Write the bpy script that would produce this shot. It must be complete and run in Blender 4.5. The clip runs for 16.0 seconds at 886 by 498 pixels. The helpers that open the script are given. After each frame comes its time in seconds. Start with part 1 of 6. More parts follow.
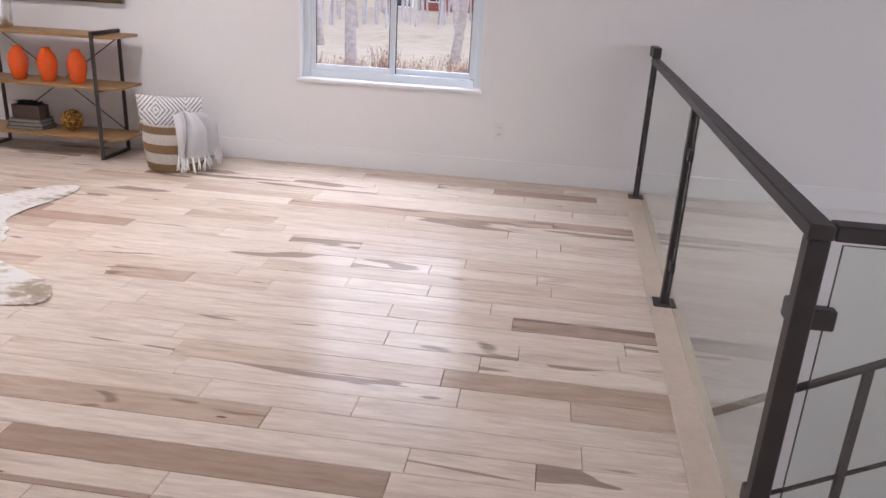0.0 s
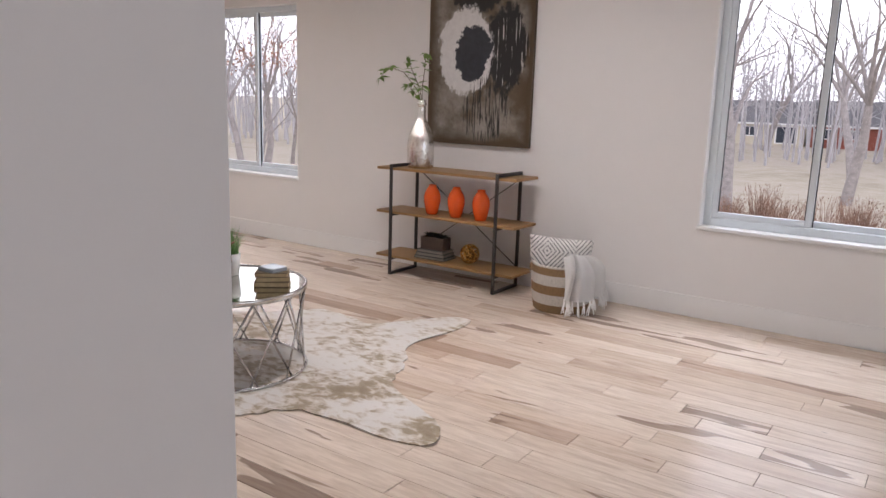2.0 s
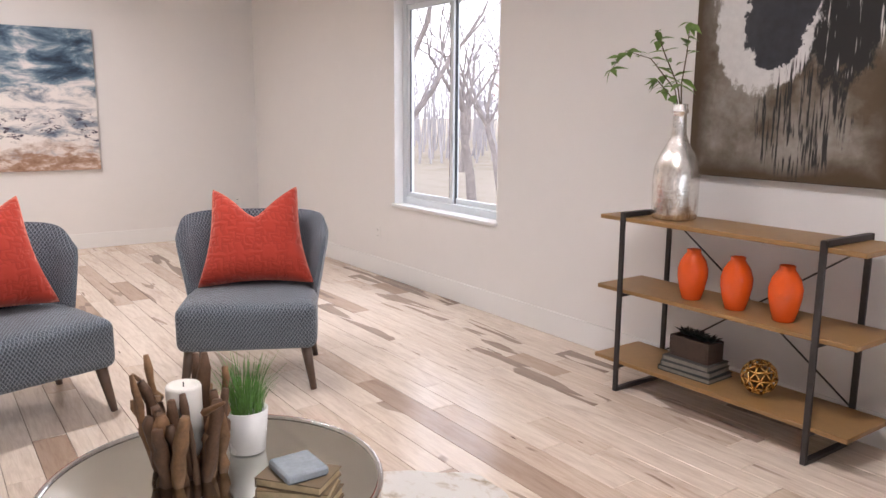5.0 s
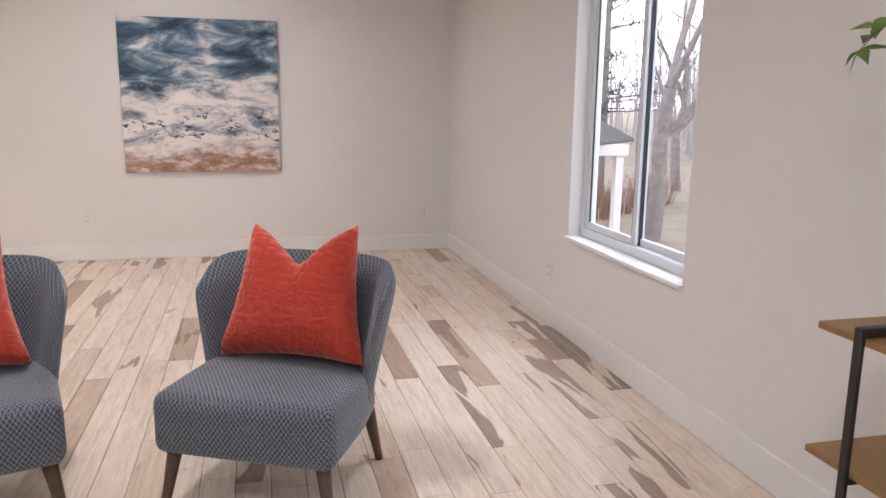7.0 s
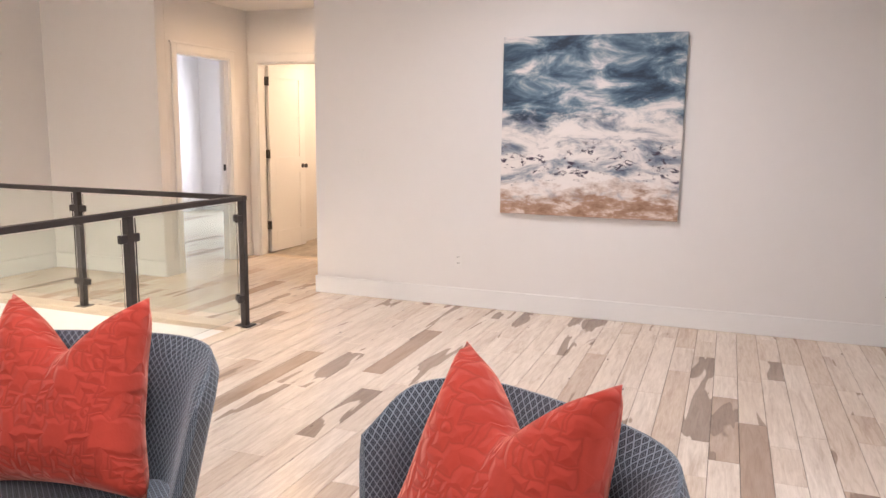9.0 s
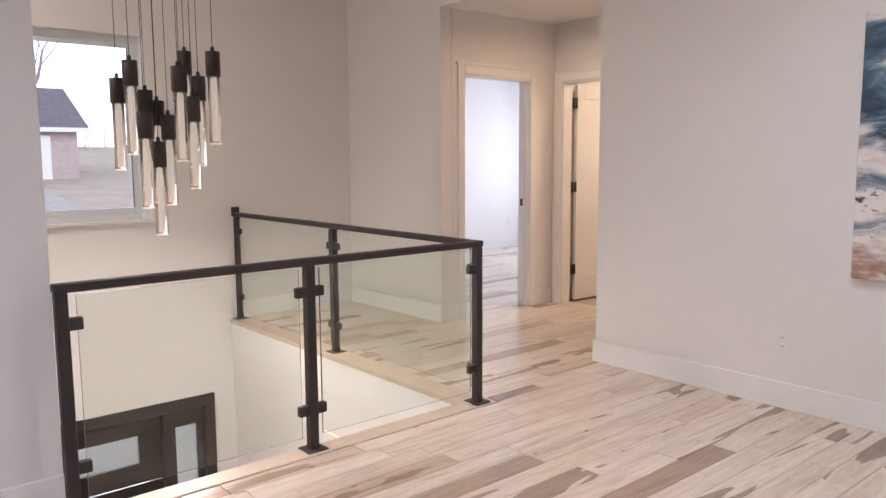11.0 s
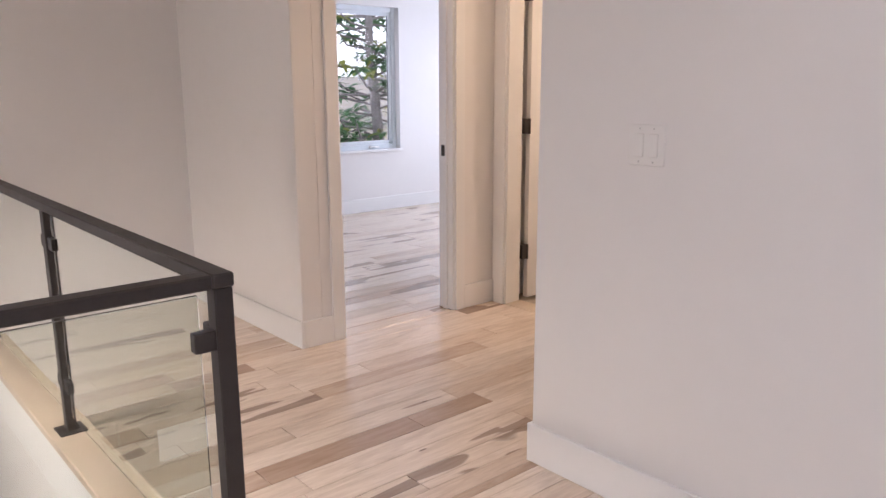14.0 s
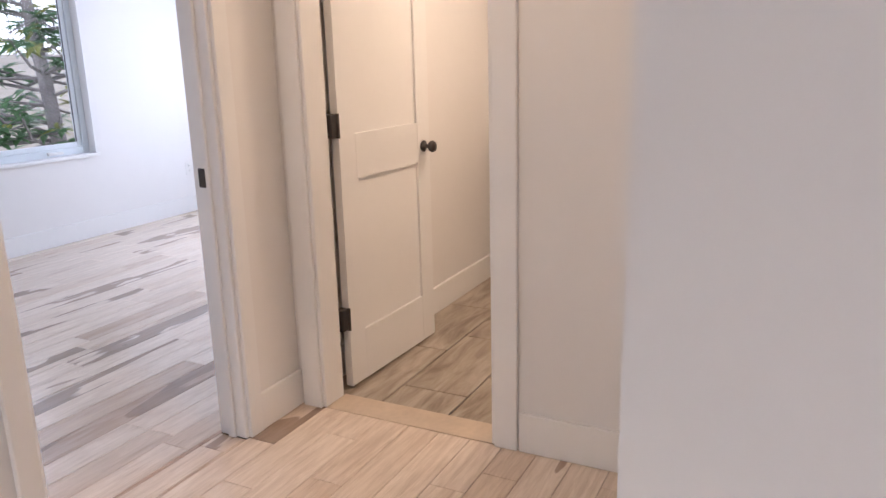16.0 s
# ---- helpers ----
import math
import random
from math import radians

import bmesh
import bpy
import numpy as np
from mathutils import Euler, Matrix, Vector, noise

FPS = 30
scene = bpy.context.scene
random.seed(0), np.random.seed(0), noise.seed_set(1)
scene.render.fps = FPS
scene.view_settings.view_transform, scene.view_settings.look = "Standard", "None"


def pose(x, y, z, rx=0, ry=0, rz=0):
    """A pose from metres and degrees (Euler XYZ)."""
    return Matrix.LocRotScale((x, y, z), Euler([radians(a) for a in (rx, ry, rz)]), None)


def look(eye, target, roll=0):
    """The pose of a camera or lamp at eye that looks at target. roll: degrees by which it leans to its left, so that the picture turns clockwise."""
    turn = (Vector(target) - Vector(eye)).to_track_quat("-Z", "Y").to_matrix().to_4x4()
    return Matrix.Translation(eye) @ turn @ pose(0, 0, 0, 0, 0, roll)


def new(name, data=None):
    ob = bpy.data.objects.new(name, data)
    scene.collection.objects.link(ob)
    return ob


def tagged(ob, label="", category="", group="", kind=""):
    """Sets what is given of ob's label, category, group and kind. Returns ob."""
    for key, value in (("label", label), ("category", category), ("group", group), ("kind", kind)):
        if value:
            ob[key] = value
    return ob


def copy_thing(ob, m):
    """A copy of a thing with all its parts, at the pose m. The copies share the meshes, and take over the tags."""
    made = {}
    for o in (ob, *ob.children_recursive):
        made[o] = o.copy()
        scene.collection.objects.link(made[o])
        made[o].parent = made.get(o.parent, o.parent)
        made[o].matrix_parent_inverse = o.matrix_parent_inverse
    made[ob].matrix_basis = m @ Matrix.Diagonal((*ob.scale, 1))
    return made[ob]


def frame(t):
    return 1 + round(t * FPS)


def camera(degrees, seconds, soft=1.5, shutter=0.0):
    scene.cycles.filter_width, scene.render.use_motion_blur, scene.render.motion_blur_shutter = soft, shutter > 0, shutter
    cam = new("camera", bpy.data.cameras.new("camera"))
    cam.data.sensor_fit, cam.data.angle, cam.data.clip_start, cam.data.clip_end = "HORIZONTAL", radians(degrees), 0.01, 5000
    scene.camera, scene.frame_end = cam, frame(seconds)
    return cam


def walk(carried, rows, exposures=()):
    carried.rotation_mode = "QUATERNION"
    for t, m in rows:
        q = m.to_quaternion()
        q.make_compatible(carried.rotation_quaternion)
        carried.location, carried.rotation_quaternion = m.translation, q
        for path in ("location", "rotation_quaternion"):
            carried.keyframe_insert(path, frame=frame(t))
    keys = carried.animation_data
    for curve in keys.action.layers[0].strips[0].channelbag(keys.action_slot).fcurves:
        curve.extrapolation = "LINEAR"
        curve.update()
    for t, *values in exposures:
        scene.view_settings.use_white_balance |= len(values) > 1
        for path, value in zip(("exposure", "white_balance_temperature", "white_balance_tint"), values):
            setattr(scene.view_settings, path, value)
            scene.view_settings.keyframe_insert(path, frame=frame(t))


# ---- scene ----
cam = camera(60.7, 16.0)
PATH = [
    (0, (-0.217, 0.374, 1.358), (-0.444, 2.24, 0.673), 3.2),
    (0.5, (-0.305, 0.365, 1.353), (-0.83, 2.19, 0.726), 2.7),
    (1, (-0.365, 0.369, 1.357), (-1.13, 2.132, 0.805), 2.2),
    (1.5, (-0.425, 0.414, 1.38), (-1.378, 2.108, 0.909), 2.0),
    (2, (-0.534, 0.622, 1.396), (-1.644, 2.238, 1.0), 1.8),
    (2.5, (-0.723, 0.914, 1.367), (-1.972, 2.438, 1.024), 1.5),
    (3, (-0.959, 1.183, 1.346), (-2.305, 2.627, 1.028), 1.0),
    (3.5, (-1.166, 1.461, 1.296), (-2.59, 2.828, 0.976), 0.5),
    (6, (-2.247, 3.238, 1.369), (-3.998, 4.129, 0.996), 0.6),
    (6.5, (-2.456, 3.549, 1.395), (-4.287, 4.259, 1.018), 0.6),
    (7, (-2.739, 3.813, 1.386), (-4.645, 4.285, 1.005), 0.7),
    (7.5, (-3.08, 4.064, 1.344), (-5.038, 4.239, 0.976), 0.8),
    (8, (-3.386, 4.155, 1.385), (-5.35, 4.053, 1.021), 0.9),
    (8.5, (-3.752, 4.233, 1.404), (-5.684, 3.843, 1.064), 0.9),
    (9, (-4.163, 4.332, 1.391), (-6.013, 3.641, 1.076), 0.7),
    (9.5, (-4.558, 4.38, 1.373), (-6.292, 3.427, 1.085), 0.3),
    (10, (-4.959, 4.391, 1.379), (-6.552, 3.208, 1.124), 0.1),
    (12.5, (-6.768, 3.672, 1.369), (-7.81, 1.989, 1.081), -0.9),
    (13, (-7.151, 3.42, 1.361), (-8.261, 1.79, 1.028), -0.6),
    (13.5, (-7.491, 3.131, 1.353), (-8.697, 1.581, 0.976), -0.3),
    (14, (-7.821, 2.824, 1.329), (-9.101, 1.345, 0.909), -0.2),
    (14.5, (-8.104, 2.475, 1.32), (-9.466, 1.08, 0.873), -0.3),
    (15, (-8.378, 2.096, 1.332), (-9.833, 0.809, 0.858), -0.7),
    (15.5, (-8.612, 1.714, 1.344), (-10.181, 0.571, 0.863), -1.0),
    (16, (-8.847, 1.321, 1.345), (-10.573, 0.442, 0.848), -1.5),
]
walk(cam, [(t, look(eye, target, roll)) for t, eye, target, roll in PATH], [(t, e, k, g) for t, e, k, g in ((0.0, -0.09, 5950, 20), (0.5, -0.27, 5980, 20), (1.0, -0.47, 6150, 19), (1.5, -0.50, 6200, 18), (2.3, -0.47, 6200, 18), (3.2, -0.08, 6250, 18), (6.0, -0.05, 6150, 18), (7.0, -0.37, 6150, 18), (8.0, -0.30, 6100, 18), (9.0, -0.03, 6120, 18), (10.0, -0.30, 5900, 18), (12.5, -0.58, 5800, 20), (14.0, -0.52, 5700, 20), (16.0, -0.48, 5500, 18))])

# ---------------------------------------------------------------- light
world = bpy.data.worlds.new("world")
scene.world = world
world.use_nodes = True
_wn = world.node_tree
_sky = _wn.nodes.new("ShaderNodeTexSky")
_sky.sky_type, _sky.sun_disc = "NISHITA", False
_sky.sun_elevation, _sky.sun_rotation = radians(38), radians(150)
_sky.air_density, _sky.dust_density, _sky.ozone_density = 1.0, 1.5, 1.0
_wn.links.new(_sky.outputs[0], _wn.nodes["Background"].inputs[0])
_wn.nodes["Background"].inputs[1].default_value = 0.15

sun = new("sun", bpy.data.lights.new("sun", "SUN"))
sun.data.energy, sun.data.angle, sun.data.color = 1.5, radians(20), (1.0, 0.95, 0.9)
sun.matrix_world = look((0, 0, 0), (-0.39, 0.68, -0.62))


def area_lamp(name, eye, target, sx, sy, watts, color):
    ob = new(name, bpy.data.lights.new(name, "AREA"))
    ob.data.shape, ob.data.size, ob.data.size_y = "RECTANGLE", sx, sy
    ob.data.energy, ob.data.color = watts, color
    ob.matrix_world = look(eye, target)
    return ob


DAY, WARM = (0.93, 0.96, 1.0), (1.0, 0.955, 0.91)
area_lamp("east_glazing_light", (4.35, 1.7, 1.25), (0, 1.6, 1.0), 4.4, 2.1, 68, DAY)
# fill lamp added in front of the plain south wall to brighten the start area
area_lamp("south_fill_light", (1.6, -2.7, 1.3), (1.6, 0, 0.8), 2.6, 2.0, 28, (1.0, 0.955, 0.925))
# unseen fill lamps added below the ceiling to brighten the living room
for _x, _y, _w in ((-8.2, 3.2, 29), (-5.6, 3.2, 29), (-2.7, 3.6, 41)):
    area_lamp("ceiling_fill_lamp", (_x, _y, 2.975), (_x, _y, 0), 0.16, 0.16, _w, WARM).data.spread = radians(150)
# lamps added outside above the windows, out of sight, boosting sky light indoors
for _x, _w in ((-1.3, 110), (-6.24, 85)):
    area_lamp("sky_fill_lamp", (_x, 6.75, 3.35), (_x, 4.7, 0.3), 1.7, 0.9, _w, (0.88, 0.94, 1.0))
# unseen lamp added to warm and brighten the hall
area_lamp("hall_fill_lamp", (-10.4, 0.35, 2.42), (-10.4, 0.35, 0), 0.16, 0.16, 11, (1.0, 0.66, 0.35))
area_lamp("bath_lamp", (-12.2, 0.5, 2.40), (-12.2, 0.2, 0), 0.3, 0.3, 36, (1.0, 0.70, 0.42))
area_lamp("entry_lamp", (-5.2, -0.5, 2.97), (-5.6, -0.5, 0), 0.3, 0.3, 104, (1.0, 0.82, 0.63))
# daylight fill added before the windowless west wall of the bedroom
area_lamp("bedroom_fill_light", (-14.5, -2.2, 1.4), (-11, -2.2, 1.2), 2.2, 1.5, 80, DAY)
area_lamp("chandelier_lamp", (-7.40, -0.22, 0.88), (-7.40, -0.22, -1), 0.35, 0.35, 44, (1.0, 0.84, 0.64))

# ---------------------------------------------------------------- material helpers
def material(name):
    m = bpy.data.materials.new(name)
    m.use_nodes = True
    return m, m.node_tree, m.node_tree.nodes["Principled BSDF"]


def node(tree, kind, links=(), **values):
    n = tree.nodes.new("ShaderNode" + kind)
    for key, value in values.items():
        setattr(n, key, value)
    for slot, value in dict(links).items():
        if isinstance(value, bpy.types.NodeSocket):
            tree.links.new(value, n.inputs[slot])
        else:
            n.inputs[slot].default_value = value
    return n


def maths(tree, op, a, b=0.0, c=0.0):
    return node(tree, "Math", {0: a, 1: b, 2: c}, operation=op).outputs[0]


def coords(tree, scale=(1, 1, 1), kind="Object", offset=None):
    src = node(tree, "TexCoord").outputs[kind]
    if offset is not None:
        src = node(tree, "VectorMath", {0: src, 1: offset}, operation="ADD").outputs[0]
    return node(tree, "Mapping", {"Vector": src, "Scale": scale}).outputs[0]


def noise_tex(tree, vec, scale, detail=4.0, rough=0.55, distortion=0.0):
    return node(tree, "TexNoise", {"Vector": vec, "Scale": scale, "Detail": detail, "Roughness": rough, "Distortion": distortion}).outputs[0]


def ramp(tree, fac, stops, interp="LINEAR"):
    n = node(tree, "ValToRGB", {0: fac})
    n.color_ramp.interpolation = interp
    while len(n.color_ramp.elements) < len(stops):
        n.color_ramp.elements.new(0.5)
    for e, (p, c) in zip(n.color_ramp.elements, stops):
        e.position = p
        e.color = (*c, 1) if len(c) == 3 else c
    return n.outputs[0]


def mix(tree, fac, a, b, mode="MIX"):
    n = node(tree, "Mix", data_type="RGBA", blend_type=mode)
    for slot, v in ((0, fac), (6, a), (7, b)):
        if isinstance(v, bpy.types.NodeSocket):
            tree.links.new(v, n.inputs[slot])
        else:
            n.inputs[slot].default_value = v if slot == 0 else (*v, 1)
    return n.outputs[2]


def bump(tree, bsdf, height, strength=0.2, distance=0.01):
    n = node(tree, "Bump", {"Height": height, "Strength": strength, "Distance": distance})
    tree.links.new(n.outputs[0], bsdf.inputs["Normal"])


def plain(name, color, rough=0.5, metal=0.0, vary=0.08, scale=12.0, bump_scale=0.0, bump_strength=0.1, spec=0.5):
    m, t, b = material(name)
    c = coords(t)
    n1 = noise_tex(t, c, scale, 3)
    n2 = noise_tex(t, c, scale * 9, 3)
    f = maths(t, "MULTIPLY_ADD", n2, 0.35, maths(t, "MULTIPLY", n1, 0.65))
    lo = tuple(max(0.0, v * (1 - vary)) for v in color)
    hi = tuple(min(1.0, v * (1 + vary)) for v in color)
    t.links.new(ramp(t, f, [(0.3, lo), (0.7, hi)]), b.inputs["Base Color"])
    t.links.new(maths(t, "MULTIPLY_ADD", n1, 0.15, rough - 0.07), b.inputs["Roughness"])
    b.inputs["Metallic"].default_value = metal
    b.inputs["Specular IOR Level"].default_value = spec
    if bump_scale:
        bump(t, b, noise_tex(t, c, bump_scale, 4), bump_strength, 0.004)
    return m


def board_material(name, joined):
    """Hickory boards: pale sapwood, brown heartwood streaks, knots; each board its own tone."""
    m, t, b = material(name)
    if joined:
        rnd = node(t, "NewGeometry").outputs["Random Per Island"]
    else:
        rnd = node(t, "ObjectInfo").outputs["Random"]
    off = node(t, "CombineXYZ", {0: maths(t, "MULTIPLY", rnd, 91.0), 1: maths(t, "MULTIPLY", rnd, 57.0), 2: maths(t, "MULTIPLY", rnd, 23.0)}).outputs[0]
    grain = coords(t, (1.0, 9.0, 3.0), offset=off)
    broad = coords(t, (1.0, 6.0, 1.0), offset=off)
    g = noise_tex(t, grain, 5.0, 6, 0.62, 0.6)
    fine = noise_tex(t, coords(t, (2.0, 60.0, 3.0), offset=off), 6.0, 3)
    heart = noise_tex(t, broad, 1.4, 2.2, 0.45, 0.8)
    rnd2 = maths(t, "FRACT", maths(t, "MULTIPLY", rnd, 7.13))
    sap = ramp(t, rnd, [(0.0, (0.44, 0.32, 0.24)), (0.03, (0.54, 0.41, 0.31)), (0.055, (0.72, 0.595, 0.475)), (0.12, (0.79, 0.675, 0.56)), (0.45, (0.86, 0.755, 0.645)), (0.80, (0.82, 0.705, 0.59)), (0.93, (0.74, 0.61, 0.49)), (0.965, (0.56, 0.43, 0.33)), (1.0, (0.42, 0.305, 0.23))])
    dark = ramp(t, rnd2, [(0.0, (0.36, 0.23, 0.16)), (0.5, (0.43, 0.32, 0.245)), (1.0, (0.27, 0.195, 0.15))])
    edge = maths(t, "MULTIPLY_ADD", maths(t, "POWER", rnd2, 2.4), -0.31, 0.78)
    hf = node(t, "MapRange", {0: heart, 1: edge, 2: maths(t, "ADD", edge, 0.022), 3: 0.0, 4: 0.82}).outputs[0]
    col = mix(t, hf, sap, dark)
    stain = noise_tex(t, coords(t, (0.6, 4.0, 1.0), offset=off), 2.2, 4, 0.6, 1.2)
    col = mix(t, 1.0, col, ramp(t, stain, [(0.52, (1, 1, 1)), (0.75, (0.80, 0.755, 0.73))]), "MULTIPLY")
    col = mix(t, 0.6, col, ramp(t, g, [(0.28, (0.66, 0.60, 0.55)), (0.60, (1, 1, 1))]), "MULTIPLY")
    col = mix(t, 0.5, col, ramp(t, fine, [(0.30, (0.80, 0.76, 0.72)), (0.68, (1, 1, 1))]), "MULTIPLY")
    knots = node(t, "TexVoronoi", {"Vector": coords(t, (1.6, 7.0, 1.0), offset=off), "Scale": 1.5}).outputs[0]
    kf = ramp(t, knots, [(0.025, (1, 1, 1)), (0.06, (0, 0, 0))])
    kf = mix(t, 1.0, kf, ramp(t, rnd2, [(0.45, (0, 0, 0)), (0.5, (1, 1, 1))]), "MULTIPLY")
    col = mix(t, kf, col, (0.10, 0.06, 0.04))
    t.links.new(col, b.inputs["Base Color"])
    scrape = noise_tex(t, coords(t, (0.8, 4.0, 1.0), offset=off), 6.0, 2)
    t.links.new(maths(t, "MULTIPLY_ADD", scrape, 0.07, 0.185), b.inputs["Roughness"])
    b.inputs["Specular IOR Level"].default_value = 0.5
    bump(t, b, scrape, 0.06, 0.003)
    return m


WALL = plain("wall_paint", (0.80, 0.785, 0.77), 0.62, vary=0.015, scale=1.2, bump_scale=320, bump_strength=0.06)
TRIM = plain("trim_paint", (0.83, 0.825, 0.815), 0.38, vary=0.012, scale=3, bump_scale=90, bump_strength=0.03)
CEIL = plain("ceiling_paint", (0.82, 0.81, 0.79), 0.8, vary=0.01, scale=2, bump_scale=200, bump_strength=0.06)
BOARD = board_material("hickory_board", False)
BOARDS = board_material("hickory_boards_joined", True)
SUBFLOOR = plain("subfloor_dark", (0.06, 0.045, 0.035), 0.8)
BLACK = plain("black_metal", (0.036, 0.030, 0.028), 0.50, metal=0.1, vary=0.2, scale=20, bump_scale=260, bump_strength=0.05)
VINYL = plain("window_vinyl", (0.72, 0.77, 0.80), 0.35, vary=0.02, scale=6)
CAP_WOOD = plain("rail_cap_oak", (0.58, 0.48, 0.37), 0.4, vary=0.12, scale=5, bump_scale=60)
GASKET = plain("dark_rubber", (0.035, 0.04, 0.045), 0.6)


def glass_material(name, tint, rough=0.0, ior=1.45):
    m, t, b = material(name)
    b.inputs["Base Color"].default_value = (*tint, 1)
    b.inputs["Transmission Weight"].default_value = 1.0
    b.inputs["Roughness"].default_value = rough
    b.inputs["IOR"].default_value = ior
    return m


GLASS = glass_material("window_glass", (1, 1, 1), ior=1.12)
RAIL_GLASS = glass_material("rail_glass", (0.90, 0.95, 0.92), ior=1.42)

# ---------------------------------------------------------------- mesh helpers
def box(bm, x0, y0, z0, x1, y1, z1, bev=0.0, seg=1):
    m = Matrix.Translation(((x0 + x1) / 2, (y0 + y1) / 2, (z0 + z1) / 2)) @ Matrix.Diagonal((abs(x1 - x0), abs(y1 - y0), abs(z1 - z0), 1))
    r = bmesh.ops.create_cube(bm, size=1.0, matrix=m)
    if bev:
        edges = list({e for v in r["verts"] for e in v.link_edges})
        bmesh.ops.bevel(bm, geom=edges, offset=bev, segments=seg, profile=0.5, affect="EDGES")
    return bm


def tube(bm, pts, radius, n=8, caps=True):
    """A round bar along pts; radius is a number or one per point."""
    pts = [Vector(p) for p in pts]
    rings = []
    for i, p in enumerate(pts):
        a, c = pts[max(i - 1, 0)], pts[min(i + 1, len(pts) - 1)]
        d = (c - a).normalized()
        side = d.orthogonal().normalized() if not rings else (last - d * last.dot(d)).normalized()
        last = side
        up = d.cross(side)
        r = radius[i] if isinstance(radius, (list, tuple)) else radius
        rings.append([bm.verts.new(p + (side * math.cos(k * 2 * math.pi / n) + up * math.sin(k * 2 * math.pi / n)) * r) for k in range(n)])
    for a, c in zip(rings, rings[1:]):
        for k in range(n):
            bm.faces.new((a[k], a[(k + 1) % n], c[(k + 1) % n], c[k]))
    if caps:
        bm.faces.new(rings[0][::-1])
        bm.faces.new(rings[-1])
    return bm


def lathe(bm, profile, n=24, at=(0, 0, 0)):
    x, y, z = at
    rings = [[bm.verts.new((x + r * math.cos(k * 2 * math.pi / n), y + r * math.sin(k * 2 * math.pi / n), z + h)) for k in range(n)] for r, h in profile]
    for a, c in zip(rings, rings[1:]):
        for k in range(n):
            bm.faces.new((a[k], a[(k + 1) % n], c[(k + 1) % n], c[k]))
    if profile[0][0] > 1e-4:
        bm.faces.new(rings[0][::-1])
    if profile[-1][0] > 1e-4:
        bm.faces.new(rings[-1])
    return bm


def mesh_from(name, bm, mat, smooth=True):
    if smooth:
        for f in bm.faces:
            f.smooth = True
        for e in bm.edges:
            if len(e.link_faces) == 2 and e.calc_face_angle(0.0) > 0.75:
                e.smooth = False
    me = bpy.data.meshes.new(name)
    bm.to_mesh(me)
    bm.free()
    if mat:
        me.materials.append(mat)
    return me


def part(name, bm, mat, parent=None, label="", smooth=True):
    ob = new(name, mesh_from(name, bm, mat, smooth))
    if parent is not None:
        ob.parent = parent
    if label:
        tagged(ob, label)
    return ob


def uv_by(bm, rule):
    """Lays out a texture plan: rule(face, co) gives metres across the cloth."""
    lay = bm.loops.layers.uv.new("cloth")
    for f in bm.faces:
        for lp in f.loops:
            lp[lay].uv = rule(f, lp.vert)
    return bm


def box_rule(f, v):
    n = f.normal
    ax, ay, az = abs(n.x), abs(n.y), abs(n.z)
    if az >= ax and az >= ay:
        return (v.co.x, v.co.y)
    return (v.co.x, v.co.z) if ay >= ax else (v.co.y, v.co.z)


def thing(name, label, category, m=None, group="", kind=""):
    ob = new(name)
    ob.empty_display_size = 0.1
    if m is not None:
        ob.matrix_world = m
    return tagged(ob, label, category, group, kind)


def B(*args, **kw):
    return box(bmesh.new(), *args, **kw)


def structure(name, bm, mat, label, category, smooth=False):
    return tagged(part(name, bm, mat, smooth=smooth), label, category, kind="structure")


def panel(bm, axis, a, b, lo, hi, z0, z1, holes=()):
    """A wall slab across axis from a to b, running lo..hi, with openings (lo, hi, z0, z1) through it."""
    def slab(l, h, zl, zh):
        if h - l > 1e-4 and zh - zl > 1e-4:
            if axis == "y":
                box(bm, l, a, zl, h, b, zh)
            else:
                box(bm, a, l, zl, b, h, zh)
    at = lo
    for hl, hh, hz0, hz1 in sorted(holes):
        slab(at, hl, z0, z1)
        slab(hl, hh, z0, hz0)
        slab(hl, hh, hz1, z1)
        at = hh
    slab(at, hi, z0, z1)
    return bm


# ---------------------------------------------------------------- the shell
N, W, S, P = 5.605, -9.72, -1.81, 1.098      # inner faces: north, west, stairwell south, partition
H, LOW = 3.0, -2.74                          # ceiling, entry floor
WIN_A, WIN_B = (-1.935, -0.660, 0.615, 2.165), (-6.875, -5.605, 0.615, 2.165)
WIN_C, WIN_D = (-7.83, -6.96, 0.90, 2.32), (-13.0, -11.75, 0.66, 2.16)
HALL_W, HALL_S, HALL_N = -11.09, -0.48, 1.12
BED_S, BED_W, BED_E = -3.87, -14.6, -9.84

structure("wall_north", panel(bmesh.new(), "y", N, N + 0.16, W - 0.15, 4.6, LOW, H, [WIN_A, WIN_B]), WALL, "warm white painted plaster wall with two windows", "wall")
structure("wall_west", panel(bmesh.new(), "x", W - 0.13, W, HALL_N, N, 0, H), WALL, "warm white painted wall behind the sea painting", "wall")
structure("wall_partition", B(-6.41, P - 0.125, 0, -1.394, P, H, bev=0.003), WALL, "plain white partition wall behind the sofa", "wall")
structure("wall_stairwell_south", panel(panel(bmesh.new(), "y", S - 0.16, S, W, -2.4, LOW, 0.0, [(-8.28, -6.47, LOW, -0.61)]), "y", S - 0.16, S, W, -2.4, 0.0, H, [WIN_C]), WALL, "tall white entry wall over the front door", "wall")
structure("wall_stub", B(W - 0.12, S - 0.16, 0, W, HALL_S, H, bev=0.004), WALL, "white wall end beside the bedroom doorway", "wall")
ROOM_DOOR = (-10.77, -9.97, 0, 2.06)
structure("wall_hall_south", panel(bmesh.new(), "y", HALL_S - 0.12, HALL_S, BED_W, W - 0.12, 0, H, [ROOM_DOOR]), WALL, "white hall wall with a bedroom doorway", "wall")
